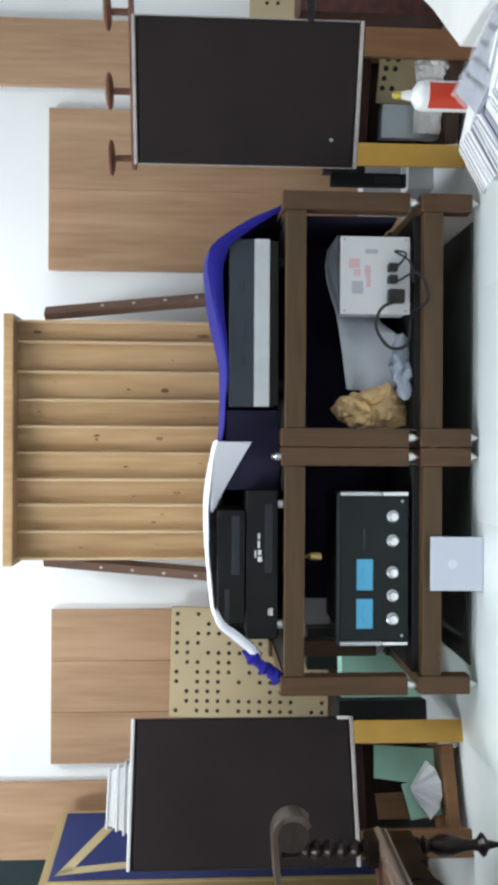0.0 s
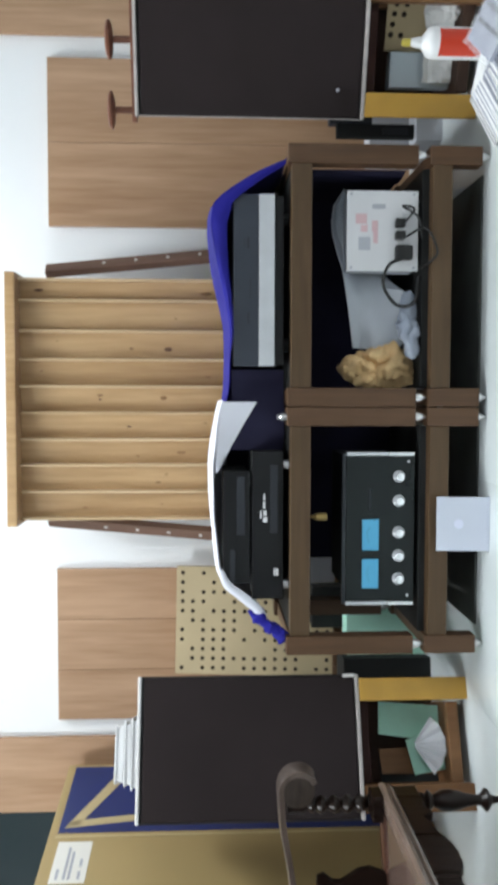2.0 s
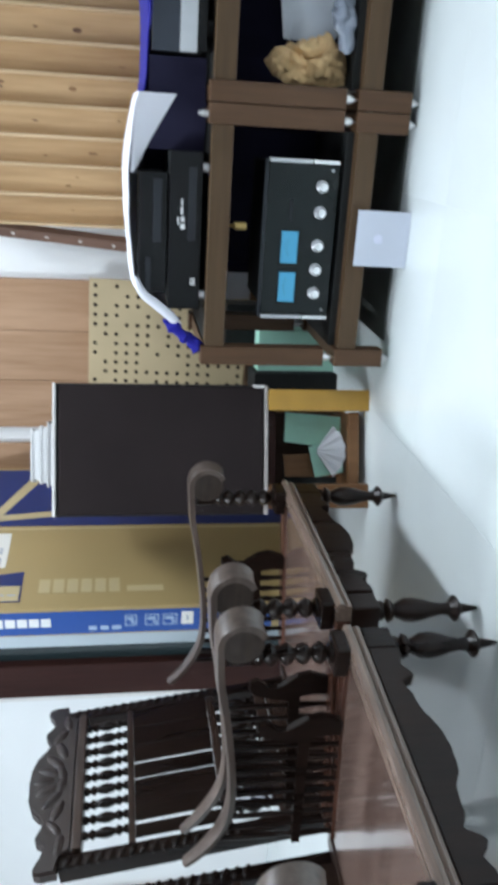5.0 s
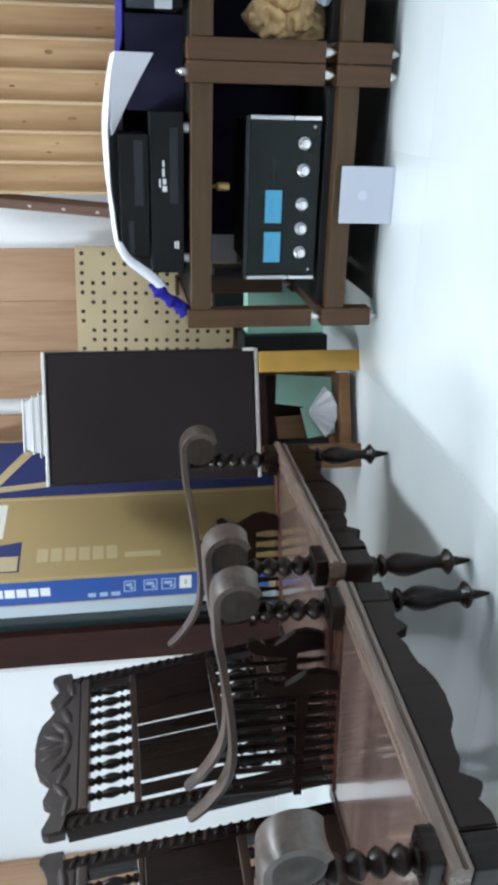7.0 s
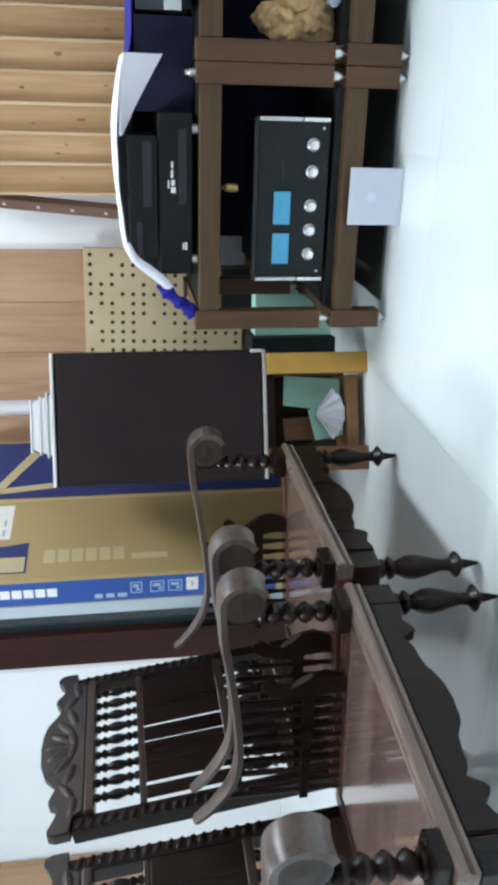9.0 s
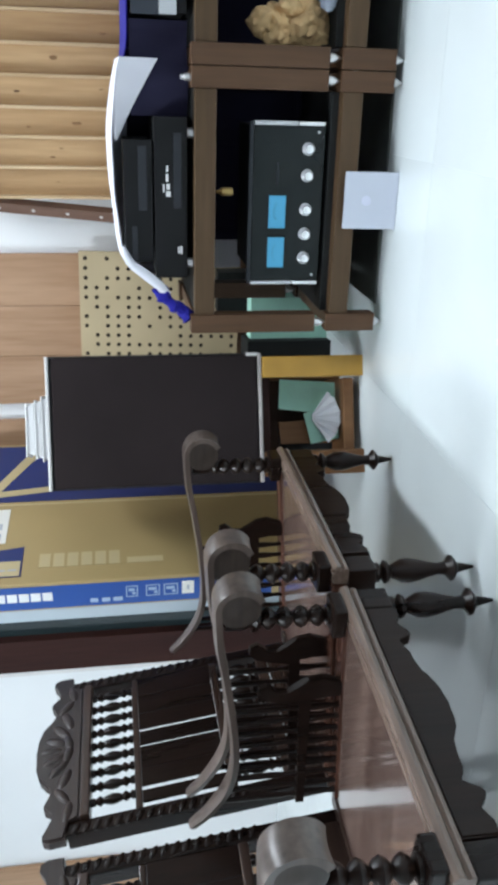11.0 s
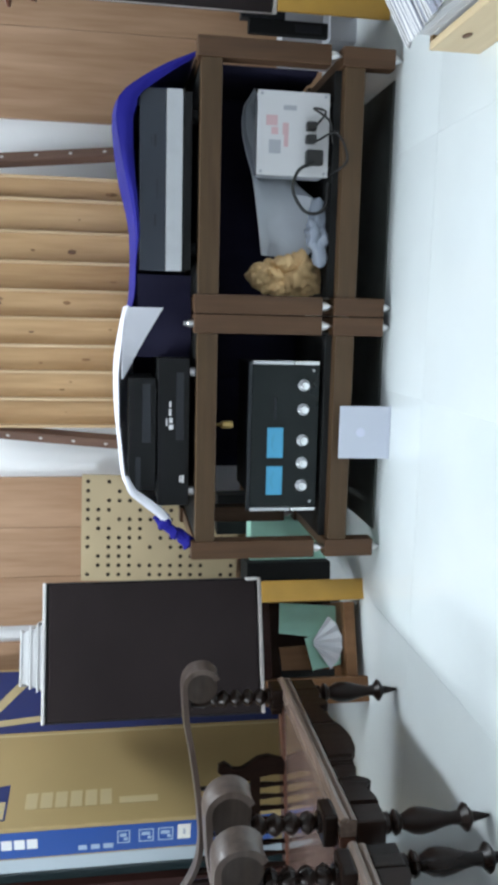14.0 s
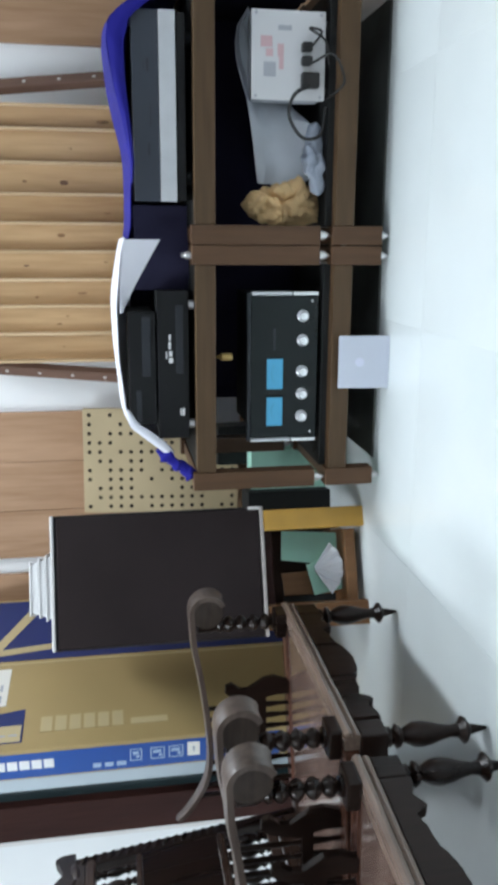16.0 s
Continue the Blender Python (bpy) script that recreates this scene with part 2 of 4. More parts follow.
def lathe(profile, seg=20, m=None, bm=None):
    """Profile of (radius, height), turned about z."""
    own = bmesh.new()
    rings = []
    for r, z in profile:
        rings.append([own.verts.new((r * math.cos(2 * math.pi * k / seg), r * math.sin(2 * math.pi * k / seg), z)) for k in range(seg)])
    for a, c in zip(rings, rings[1:]):
        for k in range(seg):
            own.faces.new((a[k], a[(k + 1) % seg], c[(k + 1) % seg], c[k]))
    own.faces.new(rings[0][::-1])
    own.faces.new(rings[-1])
    if m is not None:
        own.transform(m)
    return merge(bm, own)


def prism(outline, depth, m=None, bevel=0.0, bm=None):
    """Outline in x, y pushed along z by depth."""
    own = bmesh.new()
    low = [own.verts.new((x, y, 0)) for x, y in outline]
    high = [own.verts.new((x, y, depth)) for x, y in outline]
    own.faces.new(low[::-1])
    own.faces.new(high)
    for k in range(len(low)):
        j = (k + 1) % len(low)
        own.faces.new((low[k], low[j], high[j], high[k]))
    if bevel:
        rim = [e for e in own.edges if abs(e.verts[0].co.z - e.verts[1].co.z) < 1e-6]
        bmesh.ops.bevel(own, geom=rim, offset=bevel, segments=2, affect="EDGES")
    if m is not None:
        own.transform(m)
    return merge(bm, own)


def spline(points, steps=8):
    """A smooth line through points."""
    ps = [Vector(p) for p in points]
    ps = [2 * ps[0] - ps[1]] + ps + [2 * ps[-1] - ps[-2]]
    out = []
    for a, b, c, d in zip(ps, ps[1:], ps[2:], ps[3:]):
        for k in range(steps):
            t = k / steps
            out.append(0.5 * (2 * b + (c - a) * t + (2 * a - 5 * b + 4 * c - d) * t * t + (3 * b - a - 3 * c + d) * t ** 3))
    return out + [ps[-2]]


def tube(points, radius, seg=8, steps=8, bm=None):
    own = bmesh.new()
    line = spline(points, steps)
    rings = []
    for k, p in enumerate(line):
        d = (line[min(k + 1, len(line) - 1)] - line[max(k - 1, 0)]).normalized()
        q = d.to_track_quat("Z", "Y").to_matrix()
        rings.append([own.verts.new(p + q @ Vector((radius * math.cos(2 * math.pi * s / seg), radius * math.sin(2 * math.pi * s / seg), 0))) for s in range(seg)])
    for a, c in zip(rings, rings[1:]):
        best = min(range(seg), key=lambda o: (a[0].co - c[o].co).length)
        for s in range(seg):
            own.faces.new((a[s], a[(s + 1) % seg], c[(s + 1 + best) % seg], c[(s + best) % seg]))
    own.faces.new(rings[0][::-1])
    own.faces.new(rings[-1])
    return merge(bm, own)


def ribbon(rows, thick, bm=None):
    """A sheet of given thickness (along its own normals) over a grid of points."""
    own = bmesh.new()
    grid = [[own.verts.new(p) for p in row] for row in rows]
    for a, c in zip(grid, grid[1:]):
        for k in range(len(a) - 1):
            own.faces.new((a[k], a[k + 1], c[k + 1], c[k]))
    bmesh.ops.recalc_face_normals(own, faces=own.faces)
    bmesh.ops.solidify(own, geom=own.faces[:], thickness=thick)
    return merge(bm, own)


def lump(size, seed, rough=0.25, freq=9.0, sub=4):
    own = bmesh.new()
    bmesh.ops.create_icosphere(own, subdivisions=sub, radius=1)
    off = Vector((seed * 3.1, seed * 1.7, seed))
    for v in own.verts:
        p = Vector((v.co.x * size[0], v.co.y * size[1], v.co.z * size[2]))
        k = noise.noise(p * freq + off) + 0.5 * noise.noise(p * freq * 2.3 + off)
        ridge = abs(noise.noise(p * freq * 1.4 - off))
        v.co = p * (1 + rough * k - rough * 0.9 * (0.35 - ridge))
    return own


# ---- structure ----
X0, X1, Y0, Y1, H = -3.9, 3.1, -2.6, 3.0, 2.75
solid("wall_back", box(X0 - 0.15, X1 + 0.15, Y1, Y1 + 0.15, -0.1, H, 0), WALL, pose(0, 0, 0), "white painted plaster wall behind the hi-fi rack", "wall", kind="structure")
solid("wall_left", box(X0 - 0.15, X0, Y0, Y1, -0.1, H, 0), WALL, pose(0, 0, 0), "white painted plaster side wall", "wall", kind="structure")
solid("wall_rear", box(X0 - 0.15, X1 + 0.15, Y0 - 0.15, Y0, -0.1, H, 0), WALL, pose(0, 0, 0), "white painted plaster wall", "wall", kind="structure")
wr = box(X1, X1 + 0.15, Y0, -1.75, -0.1, H, 0)
wr = box(X1, X1 + 0.15, 0.0, Y1, -0.1, H, 0, wr)
wr = box(X1, X1 + 0.15, -1.75, 0.0, -0.1, 0.9, 0, wr)
wr = box(X1, X1 + 0.15, -1.75, 0.0, 2.2, H, 0, wr)
solid("wall_right", wr, WALL, pose(0, 0, 0), "white painted plaster wall with a window opening", "wall", kind="structure")
solid("ceiling", box(X0 - 0.15, X1 + 0.15, Y0 - 0.15, Y1 + 0.15, H, H + 0.1, 0), CEIL, pose(0, 0, 0), "plain white ceiling", "ceiling", kind="structure")
floor = solid("floor", box(X0, X1, Y0, Y1, -0.1, -0.0008, 0), JOINT, pose(0, 0, 0), "pale polished porcelain tile floor with thin joints", "floor", kind="structure")


def ceiling_lamp(x, y):
    lamp = thing("ceiling_light", pose(x, y, H), "white batten ceiling light with two tubes", "ceiling light", "ceiling lights")
    part("housing", box(-0.16, 0.16, -0.64, 0.64, -0.05, -0.001, 0.008), WBOX, lamp)
    for dx in (-0.1, 0.1):
        part("tube", lathe([(0.013, -0.6), (0.013, 0.6)], 12, pose(dx, 0, -0.07, 90)), LAMP, lamp, "glowing lamp tube", True)


ceiling_lamp(-1.95, 0.75)
ceiling_lamp(0.0, 2.05)
WIN = thing("window_1", pose(X1 + 0.08, -0.875, 1.55), "white framed window in the side wall", "window", kind="structure")
for a, b, c, d in ((-0.875, -0.83, -0.65, 0.65), (0.83, 0.875, -0.65, 0.65), (-0.83, 0.83, -0.65, -0.605), (-0.83, 0.83, 0.605, 0.65), (-0.02, 0.02, -0.605, 0.605)):
    part("window_frame", box(-0.03, 0.03, a, b, c, d), TRIM, WIN)

# dark tinted glass door and its wooden frame, on the back wall
door = thing("door_1", pose(-1.83, Y1, 0), "dark tinted glass door in a dark brown wooden frame", "door", kind="structure")
part("pane", box(-0.40, 0.34, -0.03, -0.004, 0.0, 2.05, 0.002), DGLASS, door, "dark tinted glass pane")
part("door_frame", box(-0.505, -0.35, -0.075, -0.002, 0.0, 2.12, 0.004), DARKWOOD, door)
part("door_frame", box(-0.35, 0.34, -0.075, -0.002, 2.05, 2.12, 0.004), DARKWOOD, door)
part("trim", box(-0.535, -0.505, -0.06, -0.002, 0.0, 2.12, 0.003), TRIM, door, "white door trim")


def board(name, x0, x1, z0, z1, y0, mat, label, strips=1, thick=0.022):
    ob = thing(name, pose((x0 + x1) / 2, y0, z0), label, "wood panel", "panels on the back wall")
    w = (x1 - x0) / strips
    for k in range(strips):
        part("plank", box(x0 - (x0 + x1) / 2 + k * w + 0.0006, x0 - (x0 + x1) / 2 + (k + 1) * w - 0.0006, 0, thick, 0, z1 - z0, 0.0015), mat, ob)
    return ob


board("wood_panel", -1.15, -0.60, 0.0, 1.255, 2.97, PANEL, "oak veneered panel of three planks leaning on the wall", 3)
board("wood_panel", 0.612, 1.19, 0.0, 1.272, 2.97, PANEL, "oak veneered panel of two planks standing against the wall", 2)
board("wood_panel", -1.49, -1.215, 0.0, 2.1, 2.97, PANEL, "tall narrow oak veneered panel beside the dark door", 1)
board("wood_panel", 1.268, 1.508, 0.0, 2.1, 2.97, PANEL, "tall narrow oak veneered panel on the white wall", 1)
board("wood_panel", -3.88, -3.52, 0.0, 2.1, 2.97, PANEL, "tall tan wooden panel in the room's corner", 2)

# ---- slatted wooden diffuser ----
dif = thing("slatted_diffuser", pose(0, 2.72, 0), "pine sound diffuser with nine slanted upright slats and a cap board", "sound diffuser")
part("cap_board", box(-0.402, 0.41, -0.045, 0.13, 1.325, 1.358, 0.004), PINE, dif)
EDGES = [-0.383, -0.295, -0.208, -0.125, -0.038, 0.048, 0.135, 0.227, 0.325, 0.392]
rnd = random.Random(4)
for a, b in zip(EDGES, EDGES[1:]):
    bm = prism([(a + 0.004, 0.034), (b - 0.004, 0.018), (b - 0.004, 0.036), (a + 0.004, 0.052)], 0.88, bevel=0.001)
    bm.transform(pose(0, 0, 0.445))
    slat = part("slat", bm, PINE, dif)
    for k in range(rnd.choice((1, 2, 2, 3))):
        t, z = rnd.uniform(0.25, 0.72), rnd.uniform(0.7, 1.28)
        r = rnd.choice((0.003, 0.004, 0.005, 0.007, 0.009))
        x, y = a + (b - a) * t, 0.0335 - 0.016 * t
        part("knot", lathe([(r * 0.6, 0), (r, 0.0008), (r * 0.9, 0.0022)], 12, pose(x, y + 0.0005, z, 90, 0, -30) @ Matrix.Diagonal((rnd.uniform(0.6, 1.0), rnd.uniform(1.1, 2.2), 1, 1))), rnd.choice((KNOT, KNOTL, KNOTL)), slat, "dark knot")
for x in EDGES:
    part("divider", box(x - 0.0045, x + 0.0045, 0.0, 0.068, 0.446, 1.3245, 0.0015), DIVIDER, dif, "thin pale divider")
part("back_board", box(-0.383, 0.392, 0.07, 0.085, 0.445, 1.325, 0.002), PINE, dif)
part("bottom_rail", box(-0.395, 0.40, -0.02, 0.11, 0.40, 0.445, 0.003), PINE_X, dif)
for x in (-0.36, 0.37):
    part("leg", box(x - 0.02, x + 0.02, 0.02, 0.07, 0, 0.4, 0.003), PINE, dif)


def dowel_strip(x_top, x_low, side):
    a, c = Vector((x_top, 2.86, 1.26)), Vector((x_low, 2.74, 0.0))
    d = (a - c)
    q = d.to_track_quat("Z", "Y").to_matrix().to_4x4()
    m = Matrix.Translation(c) @ q
    ob = thing("wooden_strip", m, "brown wooden strip with pale dowel plugs leaning on wall", "wooden strip", "strips beside the diffuser")
    part("bar", box(-0.021, 0.021, -0.014, 0.014, 0.0, d.length, 0.003), STRIP, ob)
    inv = m.inverted()
    for k in range(8):
        z = d.length - 0.20 - k * 0.108
        p = Matrix.Translation((0, 0, z))
        toward = inv.to_3x3() @ Vector((0, -1, 0))
        axis = "x" if abs(toward.x) > abs(toward.y) else "y"
        s = math.copysign(1, toward.x if axis == "x" else toward.y)
        turn = pose(0, 0, 0, 0, 90 * s, 0) if axis == "x" else pose(0, 0, 0, -90 * s, 0, 0)
        part("plug", lathe([(0.0075, 0.0), (0.0075, 0.0205 if axis == "x" else 0.0135), (0.005, 0.0215 if axis == "x" else 0.0145)], 12, p @ turn), TRIM, ob, "pale dowel plug", True)


dowel_strip(0.438, 0.545, 1)
dowel_strip(-0.405, -0.50, -1)

# ---- perforated boards ----
rnd = random.Random(11)


def perforated(name, m, w, h, nx, nz, label, keep=0.7, r=0.0075):
    ob = thing(name, m, label, "perforated board", "perforated boards")
    part("sheet", box(-w / 2, w / 2, 0, 0.012, 0, h, 0.0015), PEGB, ob)
    for i in range(nx):
        for k in range(nz):
            if rnd.random() < keep:
                x, z = -w / 2 + (i + 0.7) * w / (nx + 0.4), (k + 0.6) * h / (nz + 0.2)
                part("hole", lathe([(r * 0.55, 0.0), (r, 0.0006), (r, 0.003)], 10, pose(x, -0.0006, z, -90)), HOLE, ob)
    return ob


perforated("perforated_board", pose(-0.785, 2.90, 0.27, -2.5, 1.0, 2), 0.385, 0.56, 11, 15, "tan fibre board with scattered rows of dark drilled holes")


# ---- loudspeakers on their stands ----
def loudspeaker(m, w, badge):
    """Front lower middle edge at the origin, facing -y."""
    ob = thing("loudspeaker", m, "large loudspeaker with dark cloth grille and white trim", "loudspeaker", "pair of loudspeakers")
    h = 0.605
    part("cabinet", box(-w / 2, w / 2, 0.022, 0.32, 0, h, 0.004), CABINET, ob)
    bm = box(-w / 2 + 0.002, w / 2 - 0.002, 0.0, 0.021, 0.014, h - 0.0145, 0.005)
    part("grille", bm, GRILLE, ob, "dark brown cloth grille")
    part("top_trim", box(-w / 2 - 0.002, w / 2 + 0.002, -0.002, 0.0215, h - 0.007, h + 0.002, 0.003), TRIM if not badge else SPTRIM, ob, "white top trim")
    part("bottom_trim", box(-w / 2 - 0.002, w / 2 + 0.002, -0.002, 0.0215, 0.001, 0.0115, 0.003), SPTRIM, ob, "pale bottom trim")
    for sx in (-1, 1):
        part("side_trim", box(*sorted((sx * (w / 2 - 0.001), sx * (w / 2 + 0.0025))), 0.004, 0.0215, 0.0117, h - 0.0072, 0.001), SPTRIM if badge else CABINET, ob, "thin side trim")
    if not badge:
        part("corner_trim", box(w / 2 - 0.006, w / 2 + 0.003, -0.003, 0.0035, 0.0117, 0.045, 0.0015), TRIM, ob, "white corner trim")
    if badge:
        part("badge", lathe([(0.005, 0), (0.005, 0.003), (0.0035, 0.004)], 12, pose(-0.11, -0.0005, 0.075, 90)), GREYPR, ob, "small silver badge", True)
    return ob


def speaker_stand(m, inner):
    ob = thing("speaker_stand", m, "low wooden stand with yellow inner front leg and brown outer legs", "speaker stand", "speaker stands")
    part("top_board", box(-0.168, 0.168, 0.055, 0.31, 0.268, 0.297, 0.003), DARKWOOD, ob)
    part("front_leg", box(*sorted((inner * 0.175, inner * 0.115)), -0.005, 0.05, 0, 0.2985, 0.003), YELLOW, ob, "yellow varnished leg")
    part("front_leg", box(*sorted((-inner * 0.17, -inner * 0.10)), 0.0, 0.052, 0, 0.2985, 0.003), STANDB, ob)
    for s in (-1, 1):
        part("back_leg", box(*sorted((s * 0.17, s * 0.115)), 0.26, 0.31, 0, 0.265, 0.003), STANDB, ob)
    # right shelf takes the darker wood: its shade is put into the colour
    part("lower_shelf", box(-0.11, 0.11, 0.03, 0.30, 0.02, 0.052, 0.003), STANDD if inner < 0 else STANDB, ob)
    part("back_panel", box(-0.114, 0.114, 0.285, 0.298, 0.0525, 0.2675, 0.002), STANDD, ob, "dark back panel")
    return ob


LM = pose(-0.925, 2.185, 0, 0, 0, 21)
RM = pose(0.925, 2.185, 0, 0, 0, -18)
speaker_stand(LM, 1)
speaker_stand(RM, -1)
loudspeaker(LM @ pose(0, 0, 0.299), 0.368, False)
loudspeaker(RM @ pose(0, 0, 0.299), 0.362, True)
# pale trays on the left loudspeaker
for k, (w, hh) in enumerate(((0.185, 0.022), (0.165, 0.02), (0.15, 0.026))):
    z = 0.9055 + sum((0.022, 0.02, 0.026)[:k])
    t = thing("plastic_tray", LM @ pose(-0.015, 0.09 + 0.004 * k, z, 0, 0, 3 * k - 2), "shallow white plastic tray in a stack on the loudspeaker", "tray", "stacked trays")
    part("tray_body", prism([(-w / 2, 0), (w / 2, 0), (w / 2 - 0.008, hh), (-w / 2 + 0.008, hh)], 0.14, pose(0, 0.14, 0, 90), 0.003), BOTTLE, t)
    part("rim", box(-w / 2 - 0.002, w / 2 + 0.002, -0.003, 0.144, hh - 0.005, hh, 0.002), BOTTLE, t)
# peg rail on the right loudspeaker
rail = thing("peg_rail", RM @ pose(-0.018, 0.05, 0.9055), "reddish wooden rail with turned mushroom pegs lying on the loudspeaker", "peg rail")
part("bar", box(-0.18, 0.30, 0.0, 0.05, 0.0, 0.012, 0.003), PEGWOOD, rail)
for x in (-0.15, 0.022, 0.216):
    part("peg", lathe([(0.011, 0.012), (0.009, 0.016), (0.009, 0.058), (0.035, 0.061), (0.047, 0.065), (0.048, 0.071), (0.04, 0.076), (0.01, 0.078)], 20, pose(x, 0.025, 0)), PEGWOOD, rail, "turned mushroom peg", True)


# ---- hi-fi rack: two units side by side ----
# sizes in this group are given for standard-width cases and set to the true scale here
HIFI = Matrix.Translation((0, 0, 0.0319)) @ Matrix.Scale(0.955, 4)


def rack(x0, x1, label):
    ob = thing("equipment_rack", HIFI @ pose(x0, 2.2, 0), label, "rack", "equipment racks")
    w, d, p = x1 - x0, 0.46, 0.05
    for x, y in ((0, 0), (w - p, 0), (0, d - p), (w - p, d - p)):
        part("post", box(x, x + p, y, y + p, 0.16, 0.505, 0.003), RACK, ob)
        foot = part("foot_post", box(x, x + p, y, y + p, -0.011, 0.129, 0.004), RACK, ob)
        for z in (-0.0334, 0.129):
            part("spike", lathe([(0.002, 0.0), (0.011, 0.016), (0.013, 0.0225), (0.013, 0.031)], 12, pose(x + p / 2, y + 0.014, z)), SPIKE, foot, "steel spike", True)
    for y in (0.004, d - p + 0.006):
        part("rail", box(p, w - p, y, y + 0.04, 0.441, 0.495, 0.003), RACK_X, ob)
        part("rail", box(p, w - p, y, y + 0.04, 0.068, 0.121, 0.003), RACK_X, ob)
    for x in (0.006, w - p + 0.006):
        part("side_rail", box(x, x + 0.038, p, d - p, 0.441, 0.495, 0.003), RACK_Y, ob)
        part("side_rail", box(x, x + 0.038, p, d - p, 0.068, 0.121, 0.003), RACK_Y, ob)
    part("shelf", box(p, w - p, 0.044, d - p + 0.006, 0.47, 0.492, 0.002), BLACKM, ob, "black shelf board")
    part("shelf", box(p, w - p, 0.044, d - p + 0.006, 0.118, 0.138, 0.002), BLACKM, ob, "black shelf board")
    return ob


rack(-0.680, -0.012, "brown wooden two-tier rack holding a power amplifier, on steel spikes")
rack(-0.010, 0.677, "brown wooden two-tier rack holding a receiver, on steel spikes")


def foot_set(ob, xs, ys, r, z0, z1, mat):
    for x in xs:
        for y in ys:
            part("foot", lathe([(r, z0), (r, z1)], 14, pose(x, y, 0)), mat, ob, "", True)


stud = thing("steel_stud", HIFI @ pose(-0.038, 2.225, 0.505), "small steel stud on top of the rack post", "stud")
part("stud_body", lathe([(0.01, 0.0), (0.01, 0.014), (0.007, 0.017), (0.007, 0.024), (0.004, 0.026)], 14), SPIKE, stud, "", True)
# receiver
rc = thing("receiver", HIFI @ pose(0.327, 2.25, 0.496), "wide hi-fi receiver with charcoal upper front and silver lower strip", "receiver")
part("case", box(-0.222, 0.222, 0.012, 0.34, 0.014, 0.146, 0.003), BLACKM, rc)
part("upper_front", box(-0.229, 0.229, 0.0, 0.0115, 0.083, 0.15, 0.002), SLATE, rc, "charcoal front panel")
part("silver_front", box(-0.229, 0.229, -0.004, 0.0115, 0.040, 0.0825, 0.002), SILVER, rc, "silver front strip")
part("lower_front", box(-0.225, 0.225, 0.002, 0.0115, 0.015, 0.0375, 0.002), BLACK, rc)
foot_set(rc, (-0.17, 0.17), (0.04, 0.3), 0.02, 0.0, 0.014, BLACKM)
for x, z, w, h in ((-0.02, 0.104, 0.05, 0.003), (0.1, 0.108, 0.03, 0.006), (-0.1, 0.108, 0.03, 0.005), (0.1, 0.12, 0.02, 0.002)):
    part("print", box(x - w / 2, x + w / 2, -0.0008, 0.0004, z, z + h, 0), GREYP, rc)
# two black decks, the smaller on the larger
dk = thing("disc_player", HIFI @ pose(-0.334, 2.25, 0.496), "black disc player with silver feet and pale front marks", "disc player")
part("case", box(-0.2, 0.2, 0.006, 0.3, 0.016, 0.098, 0.003), BLACKM, dk)
part("front", box(-0.203, 0.203, -0.004, 0.0055, 0.014, 0.1, 0.003), BLACK, dk)
part("tray_slot", box(-0.02, 0.165, -0.0065, -0.0042, 0.03, 0.05, 0.001), GREYP, dk, "disc drawer")
foot_set(dk, (-0.165, 0.165), (0.012, 0.26), 0.013, 0.0, 0.0155, SILVER)
for x, z, w, h in ((0.034, 0.06, 0.014, 0.009), (0.016, 0.058, 0.014, 0.012), (0.056, 0.064, 0.02, 0.006), (0.078, 0.064, 0.016, 0.005), (0.03, 0.074, 0.02, 0.004), (-0.128, 0.028, 0.02, 0.006), (-0.128, 0.036, 0.018, 0.004)):
    part("print", box(x - w / 2, x + w / 2, -0.0055, -0.0038, z, z + h, 0), MARK, dk, "pale print")
up = thing("tuner", HIFI @ pose(-0.341, 2.25, 0.597), "smaller black tuner standing on the disc player", "tuner")
part("case", box(-0.15, 0.15, 0.012, 0.26, 0.006, 0.076, 0.003), BLACKM, up)
part("front", box(-0.155, 0.155, 0.0, 0.0115, 0.004, 0.078, 0.003), BLACK, up)
part("display", box(-0.02, 0.14, -0.0025, -0.0004, 0.018, 0.04, 0.001), GREYP, up, "dull grey display strip")
part("display", box(-0.15, -0.06, -0.0025, -0.0004, 0.045, 0.058, 0.001), GREYP, up)
foot_set(up, (-0.12, 0.12), (0.03, 0.22), 0.012, 0.0, 0.006, BLACKM)

# power amplifier
amp = thing("power_amplifier", HIFI @ pose(-0.345, 2.245, 0.1385), "black power amplifier with two lit blue meters and five silver knobs", "amplifier")
part("chassis", box(-0.195, 0.195, 0.02, 0.36, 0.012, 0.185, 0.003), BLACKM, amp)
part("front_glass", box(-0.2, 0.2, 0.004, 0.0195, 0.01, 0.2, 0.002), AMPGLASS, amp, "black glass front")
part("upper_rim", box(-0.208, 0.208, 0.0, 0.0195, 0.2005, 0.21, 0.002), GREYP, amp)
for s in (-1, 1):
    part("end_strip", box(*sorted((s * 0.2005, s * 0.211)), -0.006, 0.0195, 0.012, 0.085, 0.003), CHROME, amp, "chrome end strip")
    part("end_strip", box(*sorted((s * 0.2005, s * 0.211)), -0.004, 0.0195, 0.0855, 0.2, 0.003), SILVER, amp, "satin end strip")
